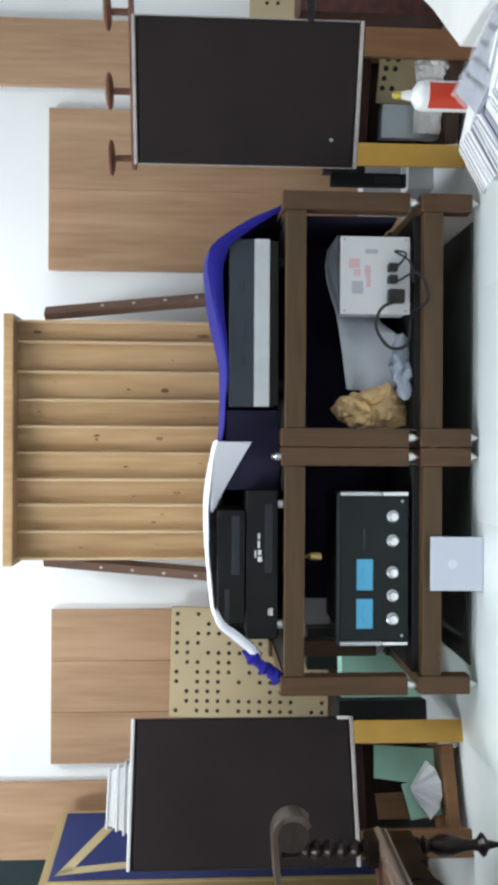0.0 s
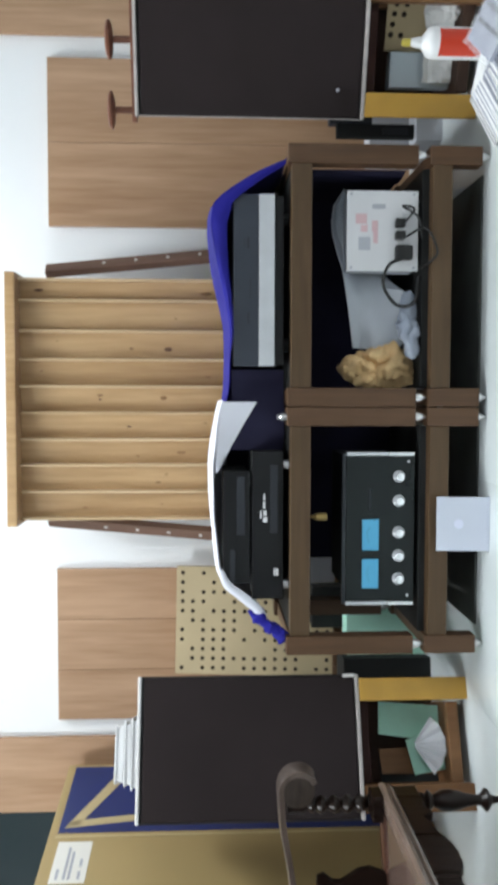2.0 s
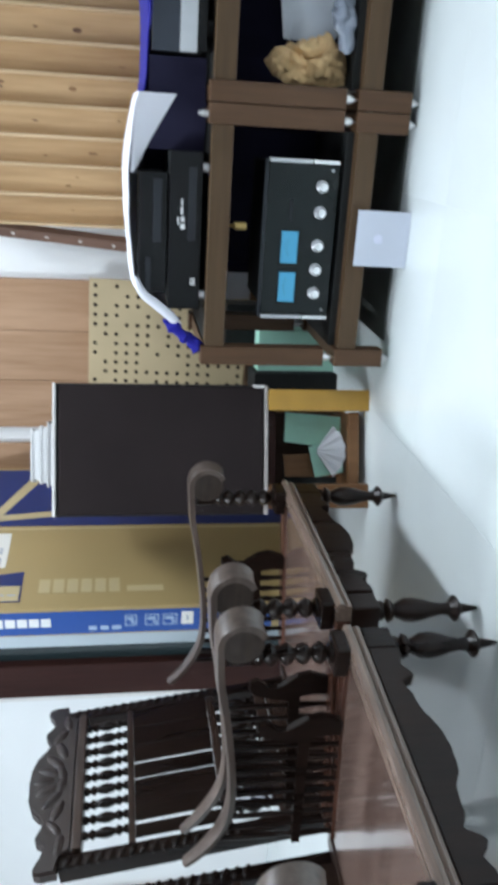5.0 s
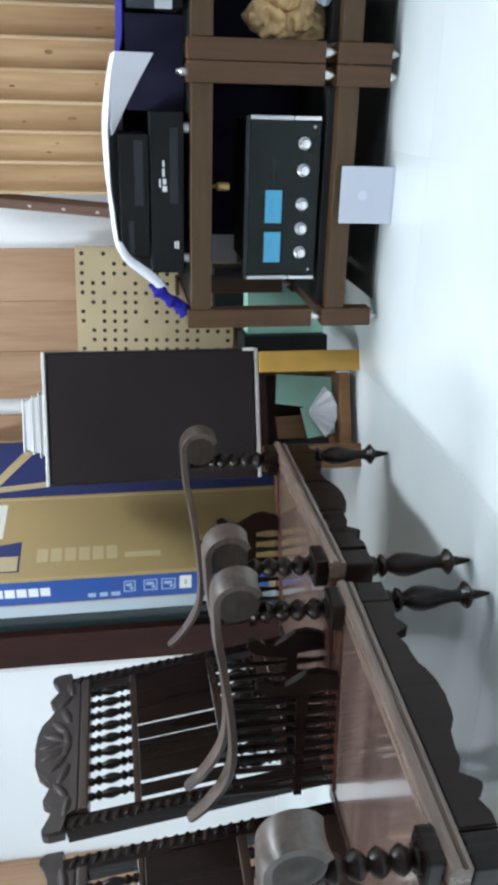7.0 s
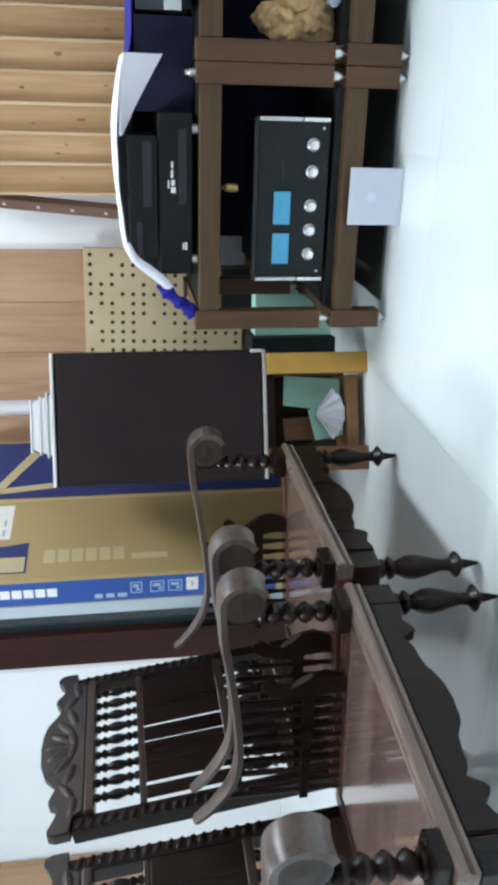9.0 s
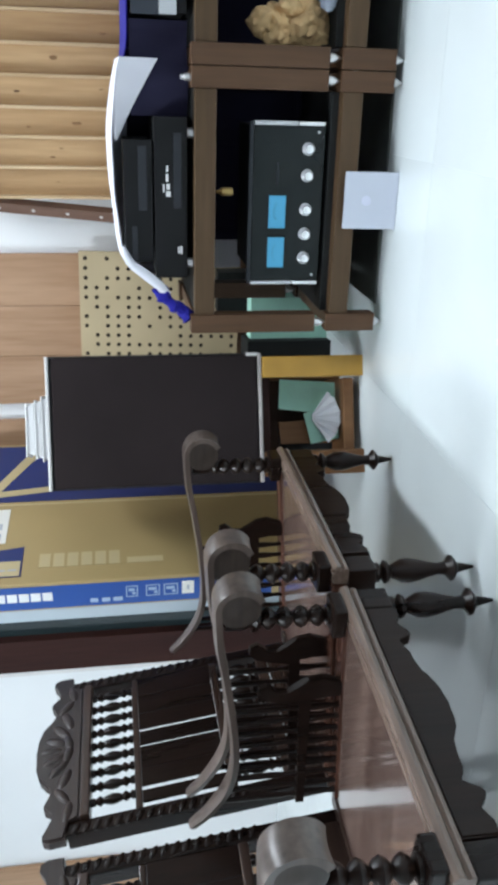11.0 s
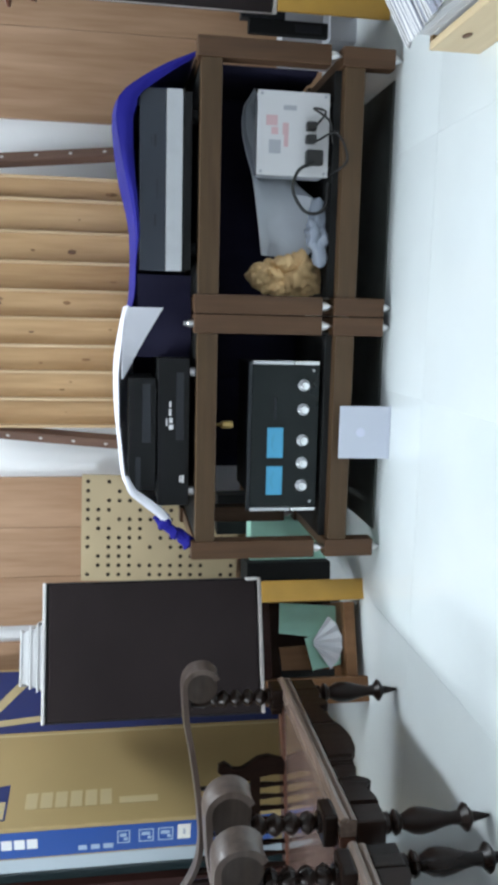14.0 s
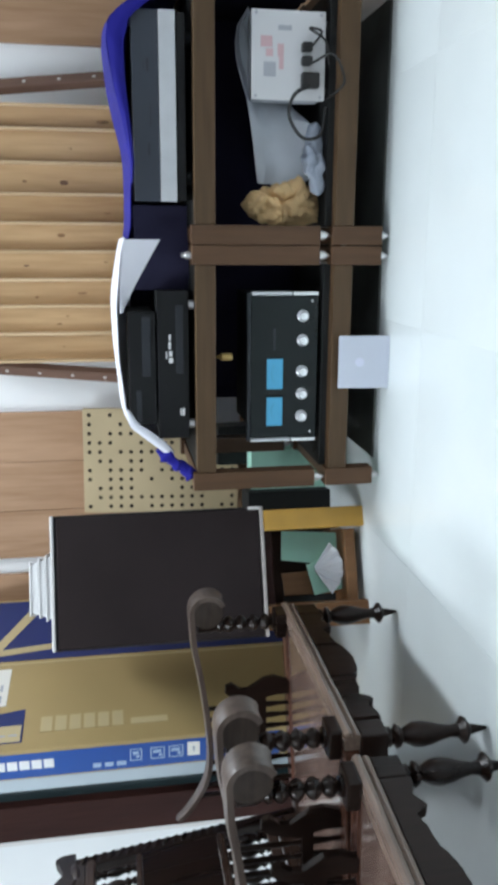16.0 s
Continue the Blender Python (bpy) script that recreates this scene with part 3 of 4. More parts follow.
for x0, x1 in ((-0.164, -0.083), (-0.059, 0.026)):
    fr = part("meter", box(x0 - 0.003, x1 + 0.003, 0.0005, 0.0038, 0.107, 0.158, 0.001), BLACKM, amp)
    part("meter_face", box(x0, x1, -0.0012, 0.0003, 0.11, 0.155, 0.0005), METER, fr, "lit blue meter face")
    for k in range(7):
        a = radians(-36 + 12 * k)
        cx, cz = (x0 + x1) / 2 + 0.034 * math.sin(a), 0.108 + 0.034 * math.cos(a)
        part("scale_mark", box(-0.0006, 0.0006, -0.0017, -0.0013, -0.002, 0.002, 0, None), BLACKM, fr, m=pose(cx, 0, cz, 0, math.degrees(a), 0))
for x in (0.144, 0.077, -0.01, -0.074, -0.138):
    kb = part("knob", lathe([(0.0165, 0.0), (0.0165, 0.004), (0.0135, 0.006), (0.0125, 0.019), (0.0115, 0.02)], 24, pose(x, 0.0035, 0.0545, 90)), SILVER, amp, "silver knob", True)
    part("knob_cap", lathe([(0.0105, 0.0), (0.0105, 0.001), (0.004, 0.0016)], 20, pose(x, -0.0168, 0.0545, 90)), CHROME, kb, "", True)
for x in (0.185, -0.185):
    part("screw", lathe([(0.004, 0), (0.003, 0.002)], 10, pose(x, 0.0035, 0.028, 90)), SILVER, amp, "", True)
part("print", box(0.05, 0.11, 0.0028, 0.0038, 0.13, 0.137, 0), GREYP, amp)
foot_set(amp, (-0.15, 0.15), (0.05, 0.32), 0.016, 0.0, 0.012, RUBBER)
plug = thing("cable_plug", HIFI @ pose(-0.31, 2.24, 0.392), "small brass cable plug hanging under the upper shelf", "plug")
part("barrel", lathe([(0.008, 0), (0.011, 0.004), (0.011, 0.03), (0.005, 0.036), (0.003, 0.05)], 14, pose(0, 0, 0)), BRASS, plug, "", True)
part("cable", tube([(0, 0, 0.045), (0.004, 0.02, 0.06), (0.01, 0.08, 0.068), (0.015, 0.2, 0.07)], 0.003), RUBBER, plug, "", True)

# socket box with cables
sb = thing("socket_box", HIFI @ pose(0.462, 2.25, 0.1385), "white metal mains socket box with black plugs and cables", "socket box")
part("case", box(-0.101, 0.101, 0.004, 0.1, 0.012, 0.196, 0.003), GREYC, sb, "grey metal case")
part("front", box(-0.107, 0.107, -0.002, 0.0035, 0.01, 0.204, 0.002), WBOX, sb)
for x in (-0.098, 0.098):
    for z in (0.022, 0.192):
        part("screw", lathe([(0.004, 0), (0.003, 0.0015)], 10, pose(x, -0.002, z, 90)), GREYPR, sb, "", True)
for x, z, w, h, mt in ((0.032, 0.15, 0.026, 0.03, PINK), (0.006, 0.148, 0.018, 0.018, PINK), (-0.034, 0.14, 0.035, 0.032, GREYPR), (0.012, 0.12, 0.03, 0.016, PINK), (-0.018, 0.12, 0.03, 0.012, PINK), (0.065, 0.10, 0.012, 0.035, GREYPR)):
    part("print", box(x - w / 2, x + w / 2, -0.0032, -0.0018, z, z + h, 0), mt, sb)
for x, z, s in ((0.019, 0.062, 0.011), (-0.014, 0.062, 0.011), (-0.06, 0.052, 0.019)):
    part("plug", box(x - s, x + s, -0.03, -0.002, z - s * 1.2, z + s * 1.2, 0.005), RUBBER, sb, "black mains plug")
part("cable", tube([(-0.075, -0.03, 0.055), (-0.1, -0.05, 0.1), (-0.15, -0.035, 0.11), (-0.2, -0.02, 0.07), (-0.19, -0.01, 0.02), (-0.12, 0.0, 0.006)], 0.0045), RUBBER, sb, "black cable", True)
part("cable", tube([(0.01, -0.03, 0.06), (0.05, -0.04, 0.03), (0.06, -0.03, 0.06), (0.03, -0.04, 0.02), (-0.02, -0.02, 0.004)], 0.0032), RUBBER, sb, "black cable", True)
part("cable", tube([(-0.02, -0.03, 0.05), (0.0, -0.045, 0.0), (-0.06, -0.05, -0.03), (-0.09, -0.045, -0.01), (-0.1, 0.02, 0.006)], 0.0032), RUBBER, sb, "black cable", True)
foot_set(sb, (-0.08, 0.08), (0.02, 0.08), 0.01, 0.0, 0.0115, RUBBER)

# bundle of tan cloth, film and a grey sheet on the shelf
bun = thing("cloth_bundle", HIFI @ pose(0.10, 2.33, 0.139), "crumpled bundle of tan cloth stuffed on the lower shelf", "cloth bundle")
for k, (x, z, a, b) in enumerate(((0.0, 0.06, 0.065, 0.06), (-0.01, 0.13, 0.05, 0.05), (0.0, 0.175, 0.036, 0.036), (0.03, 0.1, 0.035, 0.045))):
    bm = lump((a, 0.05, b), k + 2, 0.38, 22, 5)
    for v in bm.verts:
        v.co *= 0.92 + 0.15 * abs(noise.noise(v.co * 60 + Vector((k, 0, 0))))
    bm.transform(pose(x, 0.01 * (k % 2), z))
    part("fold", bm, TAN, bun, "", True)
film_ob = thing("plastic_bag", HIFI @ pose(0.235, 2.26, 0.139), "crumpled clear grey plastic bag on the lower shelf", "plastic bag")
bm = lump((0.075, 0.03, 0.032), 8, 0.5, 21, 5)
for v in bm.verts:
    v.co *= 0.95 + 0.13 * abs(noise.noise(v.co * 55))
bm.transform(pose(-0.03, 0, 0.028, 0, -8, 0))
part("film", bm, FILM, film_ob, "", True)
sheet = thing("foam_sheet", HIFI @ pose(0, 2.36, 0), "creased pale grey plastic sheet slung behind the socket box", "plastic sheet")
SHEET = [(0.60, 0.333, 0.32), (0.555, 0.362, 0.315), (0.51, 0.368, 0.29), (0.47, 0.366, 0.26), (0.42, 0.356, 0.23), (0.37, 0.343, 0.20), (0.33, 0.336, 0.17), (0.29, 0.328, 0.142), (0.25, 0.32, 0.141), (0.21, 0.313, 0.15), (0.18, 0.308, 0.175), (0.155, 0.304, 0.2)]
rows = []
for x, hi, lo in SHEET:
    rows.append([Vector((x - 0.02 * v * v, 0.015 * math.sin(14 * x + 2 * v) + 0.02 * abs(math.sin(9 * x + 3.5 * v)) - 0.03 * max(0, 0.2 - v) / 0.2 - 0.05 * v * (x < 0.36), hi + (lo - hi) * v)) for v in (0, 0.06, 0.12, 0.2, 0.32, 0.45, 0.6, 0.75, 0.88, 1)])
part("sheet", ribbon(rows, 0.002), SHEETP, sheet, "", True)

# frosted plastic card on the lower rail
cd = thing("plastic_card", pose(-0.3075, 2.07, 0.0, -4), "pale frosted plastic box lid leaning against the rack rail", "box lid")
part("lid", box(-0.069, 0.069, 0.0, 0.006, 0.001, 0.134, 0.002), CARD, cd)
part("rim", box(-0.071, 0.071, -0.004, 0.0, 0.001, 0.006, 0.001), CARD, cd)
part("label", lathe([(0.012, 0), (0.012, 0.0006), (0.009, 0.0008)], 20, pose(0, -0.0002, 0.078, 90)), PALEP, cd, "faint round label")

# ---- cloths over the equipment ----
def drape(name, profile, y0, y1, mat, label, wave, back_drop):
    """A cloth over the equipment, following a profile of (x, z), hanging down at the back."""
    line = spline([(x, 0, z) for x, z in profile], 5)
    rows = []
    for k, p in enumerate(line):
        row = []
        for j in range(8):
            v = j / 7
            dz = wave * noise.noise(Vector((p.x * 9, v * 3, 1.3))) + 0.012 * math.sin(math.pi * v) * (1 if p.z > 0.6 else 0)
            row.append(Vector((p.x + 0.004 * noise.noise(Vector((p.z * 20, v * 4, 7))), y0 + (y1 - y0) * v + 0.006 * noise.noise(Vector((p.x * 12, p.z * 7, 3.0))), p.z + dz)))
        for j in range(1, 4):
            v = j / 3
            row.append(Vector((p.x + 0.01 * noise.noise(Vector((p.x * 14, v * 2, 4))), y1 + 0.03 * v, p.z - v * max(0.0, p.z - back_drop))))
        rows.append(row)
    ob = thing(name, pose(0, 0, 0), label, "cloth", "dust cloths")
    return part("sheet", ribbon(rows, 0.0025), mat, ob, "", True)


drape("purple_cloth", [(0.648, 0.506), (0.628, 0.53), (0.585, 0.62), (0.535, 0.694), (0.505, 0.704), (0.46, 0.704), (0.36, 0.688), (0.26, 0.666), (0.191, 0.657), (0.10, 0.655), (0.021, 0.663), (-0.015, 0.674)],
      2.235, 2.67, PURPLE, "purple dust cloth draped over the receiver", 0.006, 0.15)
drape("white_cloth", [(0.004, 0.676), (-0.03, 0.684), (-0.10, 0.695), (-0.179, 0.702), (-0.26, 0.702), (-0.333, 0.699), (-0.43, 0.688), (-0.495, 0.675), (-0.53, 0.637), (-0.565, 0.594), (-0.59, 0.572)],
      2.235, 2.66, WHITEC, "white dust cloth draped over the disc player and tuner", 0.004, 0.3)
hm = thing("cloth_hem", HIFI @ pose(0, 0, 0), "purple cloth hem hanging in front of the receiver top", "cloth", "dust cloths")
line = spline([(0.642, 0, 0.51), (0.6, 0, 0.60), (0.545, 0, 0.682), (0.505, 0, 0.702), (0.46, 0, 0.702), (0.36, 0, 0.687), (0.26, 0, 0.666), (0.191, 0, 0.656), (0.14, 0, 0.656)], 4)
low = spline([(0.632, 0, 0.508), (0.583, 0, 0.585), (0.535, 0, 0.645), (0.50, 0, 0.658), (0.46, 0, 0.666), (0.36, 0, 0.662), (0.26, 0, 0.652), (0.191, 0, 0.648), (0.14, 0, 0.653)], 4)
part("sheet", ribbon([[Vector((a.x + (b.x - a.x) * v, 2.233 - 0.007 * math.sin(math.pi * v) + 0.004 * noise.noise(Vector((a.x * 25, v * 2, 0))), a.z + (b.z - a.z) * v)) for v in (0, 0.25, 0.5, 0.75, 1)] for a, b in zip(line, low)], 0.002), PURPLE, hm, "", True)
fl = thing("cloth_flap", HIFI @ pose(0, 0, 0), "white cloth corner folded down beside the tuner", "cloth", "dust cloths")
part("sheet", ribbon([[Vector((0.002 - 0.19 * u, 2.232 + 0.02 * v, 0.678 + 0.016 * math.sin(u * 1.5) - v * (0.095 - 0.09 * u) - 0.0)) for v in (0, 0.33, 0.66, 1)] for u in (0, 0.15, 0.3, 0.45, 0.6, 0.8, 1)], 0.002), WHITEC, fl, "", True)
eg = thing("cloth_edge", HIFI @ pose(0, 0, 0), "white cloth edge hanging at the tuner's side", "cloth", "dust cloths")
line = spline([(-0.45, 0, 0.686), (-0.495, 0, 0.674), (-0.53, 0, 0.636), (-0.565, 0, 0.593), (-0.592, 0, 0.571)], 5)
low = spline([(-0.45, 0, 0.678), (-0.487, 0, 0.655), (-0.515, 0, 0.617), (-0.548, 0, 0.578), (-0.575, 0, 0.558)], 5)
part("sheet", ribbon([[Vector((a.x + (b.x - a.x) * v, 2.232 - 0.006 * math.sin(math.pi * v), a.z + (b.z - a.z) * v)) for v in (0, 0.33, 0.66, 1)] for a, b in zip(line, low)], 0.002), WHITEC, eg, "", True)
tl = thing("cloth_tail", HIFI @ pose(0, 0, 0), "twisted purple cloth corner tied at the rack's edge", "cloth", "dust cloths")
bm = tube([(-0.56, 2.25, 0.592), (-0.585, 2.24, 0.575), (-0.61, 2.235, 0.548), (-0.628, 2.235, 0.522), (-0.645, 2.235, 0.5055)], 0.0165, 14, 14)
for v in bm.verts:
    v.co += 0.011 * noise.noise_vector(v.co * 38) + 0.005 * noise.noise_vector(v.co * 95)
part("sheet", bm, PURPLE, tl, "", True)
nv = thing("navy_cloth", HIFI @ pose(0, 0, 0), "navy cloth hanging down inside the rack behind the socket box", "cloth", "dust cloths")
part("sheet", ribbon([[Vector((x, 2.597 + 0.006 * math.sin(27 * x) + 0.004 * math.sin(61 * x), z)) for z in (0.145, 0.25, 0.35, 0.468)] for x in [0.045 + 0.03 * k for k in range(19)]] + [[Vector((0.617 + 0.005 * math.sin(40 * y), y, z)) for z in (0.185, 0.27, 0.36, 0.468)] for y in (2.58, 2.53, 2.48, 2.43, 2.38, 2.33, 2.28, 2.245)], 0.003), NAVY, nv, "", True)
# added dark sheet: paints the shade under the racks onto the floor
shade_ob = thing("floor_mat", pose(0, 0, 0), "thin dark grey sheet added under the racks in place of the shade there", "mat")
part("mat_sheet", box(-0.59, 0.59, 2.16, 2.49, 0.0005, 0.005, 0.002), UNDERSHADE, shade_ob)
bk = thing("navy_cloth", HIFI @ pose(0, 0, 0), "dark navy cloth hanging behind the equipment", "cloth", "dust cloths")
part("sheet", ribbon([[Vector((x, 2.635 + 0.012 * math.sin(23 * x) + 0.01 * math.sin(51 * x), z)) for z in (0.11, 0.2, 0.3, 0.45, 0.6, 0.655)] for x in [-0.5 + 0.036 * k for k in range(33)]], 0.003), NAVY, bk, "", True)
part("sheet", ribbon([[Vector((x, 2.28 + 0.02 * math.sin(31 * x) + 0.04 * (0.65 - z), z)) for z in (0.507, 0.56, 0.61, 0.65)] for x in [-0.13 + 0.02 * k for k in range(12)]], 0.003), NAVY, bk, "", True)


# ---- carved armchairs ----
def carved_chair():
    """Faces +x; front legs at x = 0, y = -0.27 and 0.27; the seat falls a little towards the back."""
    ch = thing("carved_armchair", pose(-0.95, 1.652, 0), "dark carved rosewood armchair with rolled arms and turned legs", "armchair", "carved armchairs")
    leg = [(0.003, 0.0), (0.006, 0.012), (0.011, 0.036), (0.026, 0.047), (0.027, 0.051), (0.014, 0.062), (0.012, 0.078), (0.016, 0.098), (0.022, 0.118), (0.0255, 0.138), (0.024, 0.156), (0.017, 0.170), (0.013, 0.178), (0.021, 0.184), (0.024, 0.191), (0.014, 0.197), (0.02, 0.204), (0.02, 0.214)]

    def fall(bm):
        for v in bm.verts:
            v.co.z += 0.058 * min(0.0, v.co.x)
        return bm

    for y in (-0.27, 0.27):
        part("leg", lathe(leg, 20, pose(0.0, y, 0)), ROSE, ch, "turned leg with a spiked foot", True)
        part("leg_block", box(-0.03, 0.026, y - 0.028, y + 0.028, 0.214, 0.2715, 0.004), ROSE, ch)
        part("arm_base", box(-0.03, 0.032, y * 0.95 - 0.031, y * 0.95 + 0.031, 0.3045, 0.332, 0.005), ROSE, ch)
        part("back_leg", lathe(leg, 16, pose(-0.545, y, 0)), ROSE, ch, "", True)
        part("leg_block", box(-0.575, -0.515, y - 0.03, y + 0.03, 0.214, 0.262, 0.004), ROSE, ch)
    # seat: moulded front rim, side boards and a polished panel
    rim = [(0.002, 0.272), (0.034, 0.272), (0.037, 0.279), (0.033, 0.284), (0.04, 0.289), (0.042, 0.297), (0.037, 0.304), (0.028, 0.3055), (0.016, 0.303), (0.002, 0.303)]
    part("seat_frame", prism(rim, 0.596, Matrix(((1, 0, 0, -0.006), (0, 0, 1, -0.298), (0, 1, 0, 0), (0, 0, 0, 1))), 0.001), RIM, ch, "worn moulded front rim, edge highlight put into its colour")
    part("seat_frame", fall(box(-0.56, -0.515, -0.28, 0.28, 0.275, 0.303, 0.004)), ROSE_Y, ch)
    for s in (-1, 1):
        part("seat_frame", fall(box(-0.514, -0.005, *sorted((s * 0.298, s * 0.25)), 0.272, 0.305, 0.005)), SIDE, ch, "reddish side board")
    part("seat_panel", fall(box(-0.515, -0.0045, -0.249, 0.249, 0.28, 0.299, 0.003)), SEAT, ch, "polished reddish seat panel, lightened for the wall's reflection")
    # scalloped aprons
    half = [(0.0, 0.198), (0.03, 0.199), (0.048, 0.203), (0.06, 0.213), (0.075, 0.221), (0.1, 0.222), (0.12, 0.221), (0.134, 0.226), (0.143, 0.235), (0.15, 0.237), (0.156, 0.228), (0.16, 0.21), (0.168, 0.205), (0.178, 0.209), (0.186, 0.222), (0.196, 0.227), (0.206, 0.219), (0.215, 0.212), (0.239, 0.212)]
    out = [(0.239, 0.2715), (-0.239, 0.2715)] + [(-y, z) for y, z in half[::-1]] + half[1:]
    part("apron", prism(out, 0.024, Matrix(((0, 0, 1, 0.004), (1, 0, 0, 0), (0, 1, 0, 0), (0, 0, 0, 1))), 0.003), ROSE, ch, "scalloped carved apron")
    for s in (-1, 1):
        part("side_apron", fall(box(-0.514, -0.032, s * 0.27 - 0.01, s * 0.27 + 0.01, 0.225, 0.2715, 0.004)), ROSE, ch)
    # arms: broad strap ending in a roll
    for s in (-1, 1):
        y = s * 0.257
        cx, cz, r = 0.047, 0.507, 0.048
        curl = [(cx + r * math.cos(a), cz + r * math.sin(a)) for a in [radians(k) for k in range(-62, 100, 12)]]
        run = [(p.x, p.z) for p in spline([(curl[-1][0], 0, curl[-1][1]), (-0.045, 0, 0.548), (-0.13, 0, 0.533), (-0.25, 0, 0.516), (-0.36, 0, 0.508), (-0.44, 0, 0.519), (-0.51, 0, 0.556), (-0.552, 0, 0.592)], 5)]
        rows = []
        path = curl + run[1:]
        for k, (x, z) in enumerate(path):
            u = k / (len(path) - 1)
            hw = 0.029 if u < 0.45 else 0.029 - 0.016 * (u - 0.45) / 0.55
            rows.append([Vector((x, y + hw * t, z - 0.004 * t * t)) for t in (-1, -0.6, 0, 0.6, 1)])
        part("arm", ribbon(rows, 0.013), ARM, ch, "polished arm with a rolled end, sheen put into its pale colour", True)
        part("roll_core", lathe([(0.004, -0.028), (0.014, -0.026), (0.028, -0.025), (0.036, -0.026), (0.041, -0.024), (0.041, 0.024), (0.036, 0.026), (0.028, 0.025), (0.014, 0.026), (0.004, 0.028)], 24, pose(cx, y, cz, 90)), ARMEND, ch, "carved roll end", True)
        beads = [(0.02, 0.028), (0.02, 0.034)]
        for k in range(4):
            z0 = 0.036 + k * 0.031
            beads += [(0.009, z0), (0.017, z0 + 0.007), (0.0215, z0 + 0.0155), (0.017, z0 + 0.024), (0.009, z0 + 0.0305)]
        beads += [(0.017, 0.160), (0.019, 0.168), (0.012, 0.176), (0.018, 0.19), (0.018, 0.225)]
        part("arm_spindle", lathe(beads, 18, pose(0.004, y, 0.3045)), ROSE, ch, "beaded turned arm support", True)
        splat = [(-0.165, -0.012), (-0.15, 0.03), (-0.155, 0.058), (-0.17, 0.078), (-0.185, 0.098), (-0.184, 0.118), (-0.172, 0.128), (-0.163, 0.141), (-0.17, 0.156), (-0.188, 0.158), (-0.203, 0.14), (-0.21, 0.11), (-0.214, 0.072), (-0.51, 0.06), (-0.51, 0.042), (-0.205, 0.052), (-0.2, 0.02), (-0.205, -0.012)]
        part("side_splat", prism(splat, 0.016, pose(0, y + 0.008, 0.3015, 90), 0.002), ROSE, ch, "carved side splat with a scroll")
        for k in range(9):
            x = -0.488 + 0.032 * k
            low = 0.303 + 0.058 * x
            top = 0.5 + (0.03 if k == 0 else 0.016 if k == 1 else 0.006 if k == 2 else 0.012 if k > 6 else 0.0)
            h = top - low
            part("splat_bar", lathe([(0.0065, 0), (0.005, 0.02), (0.0078, 0.05), (0.006, 0.09), (0.004, 0.105), (0.0065, 0.13), (0.006, h)], 8, pose(x, y, low)), ROSE, ch, "", True)
    # raked back
    rake = Matrix.Translation((-0.553, 0, 0.255)) @ pose(0, 0, 0, 0, -8.9, 0)
    upright = Matrix(((0, 0, 1, 0), (1, 0, 0, 0), (0, 1, 0, 0), (0, 0, 0, 1)))

    def back(name, bm, mat, label="", smooth=False):
        bm.transform(rake)
        return part(name, bm, mat, ch, label, smooth)

    for s in (-1, 1):
        post = back("back_post", box(-0.042, 0.004, *sorted((s * 0.222, s * 0.256)), -0.03, 0.61, 0.004), ROSE, "rope-carved back post")
        for k in range(17):
            z = 0.2 + k * 0.0242
            lobe = lathe([(0.002, -0.017), (0.006, -0.012), (0.0085, 0.0), (0.006, 0.012), (0.002, 0.017)], 8, pose(0.0025, s * 0.2435, z) @ pose(0, 0, 0, 60, 0, 0) @ Matrix.Diagonal((0.75, 1, 1.0, 1)))
            lobe.transform(rake)
            part("rope_lobe", lobe, ROSE, post, "", True)
    for z0, z1, d in ((0.0, 0.075, 0.012), (0.078, 0.106, 0.016), (0.214, 0.236, 0.008), (0.436, 0.452, 0.004), (0.556, 0.578, 0.018)):
        back("back_rail", box(-0.016, d, -0.2215, 0.2215, z0, z1, 0.004), ROSE_Y)
    crest = [(0.0, 0.692), (0.05, 0.69), (0.085, 0.680), (0.108, 0.662), (0.118, 0.646), (0.13, 0.641), (0.15, 0.654), (0.165, 0.664), (0.18, 0.662), (0.188, 0.648), (0.194, 0.635), (0.21, 0.636), (0.228, 0.648), (0.25, 0.662), (0.266, 0.66), (0.273, 0.645), (0.272, 0.61)]
    out = crest + [(0.22, 0.61), (0.22, 0.5785), (-0.22, 0.5785), (-0.22, 0.61)] + [(-y, z) for y, z in crest[::-1][:-1]]
    back("crest", prism(out, 0.03, upright @ pose(0, 0, -0.016), 0.005), CRESTW, "carved wavy crest rail")
    # leaf scrolls in relief on the crest
    for yy, zz, ln, a in ((0.0, 0.655, 0.036, 90), (0.03, 0.645, 0.042, 62), (-0.03, 0.645, 0.042, 118), (0.062, 0.632, 0.045, 40), (-0.062, 0.632, 0.045, 140), (0.02, 0.612, 0.04, 12), (-0.02, 0.612, 0.04, 168), (0.1, 0.617, 0.045, 20), (-0.1, 0.617, 0.045, 160), (0.15, 0.622, 0.04, -35), (-0.15, 0.622, 0.04, 215), (0.2, 0.607, 0.04, 10), (-0.2, 0.607, 0.04, 170)):
        bm = lathe([(0.2, 0), (1.0, 0.0), (0.85, 0.0025), (0.4, 0.0045), (0.1, 0.005)], 12, pose(0.0135, yy, zz, 0, 90, 0) @ pose(0, 0, 0, 0, 0, a) @ Matrix.Diagonal((0.3 * ln, 0.78 * ln, 1, 1)))
        back("carving", bm, CRESTW, "carved leaf", True)
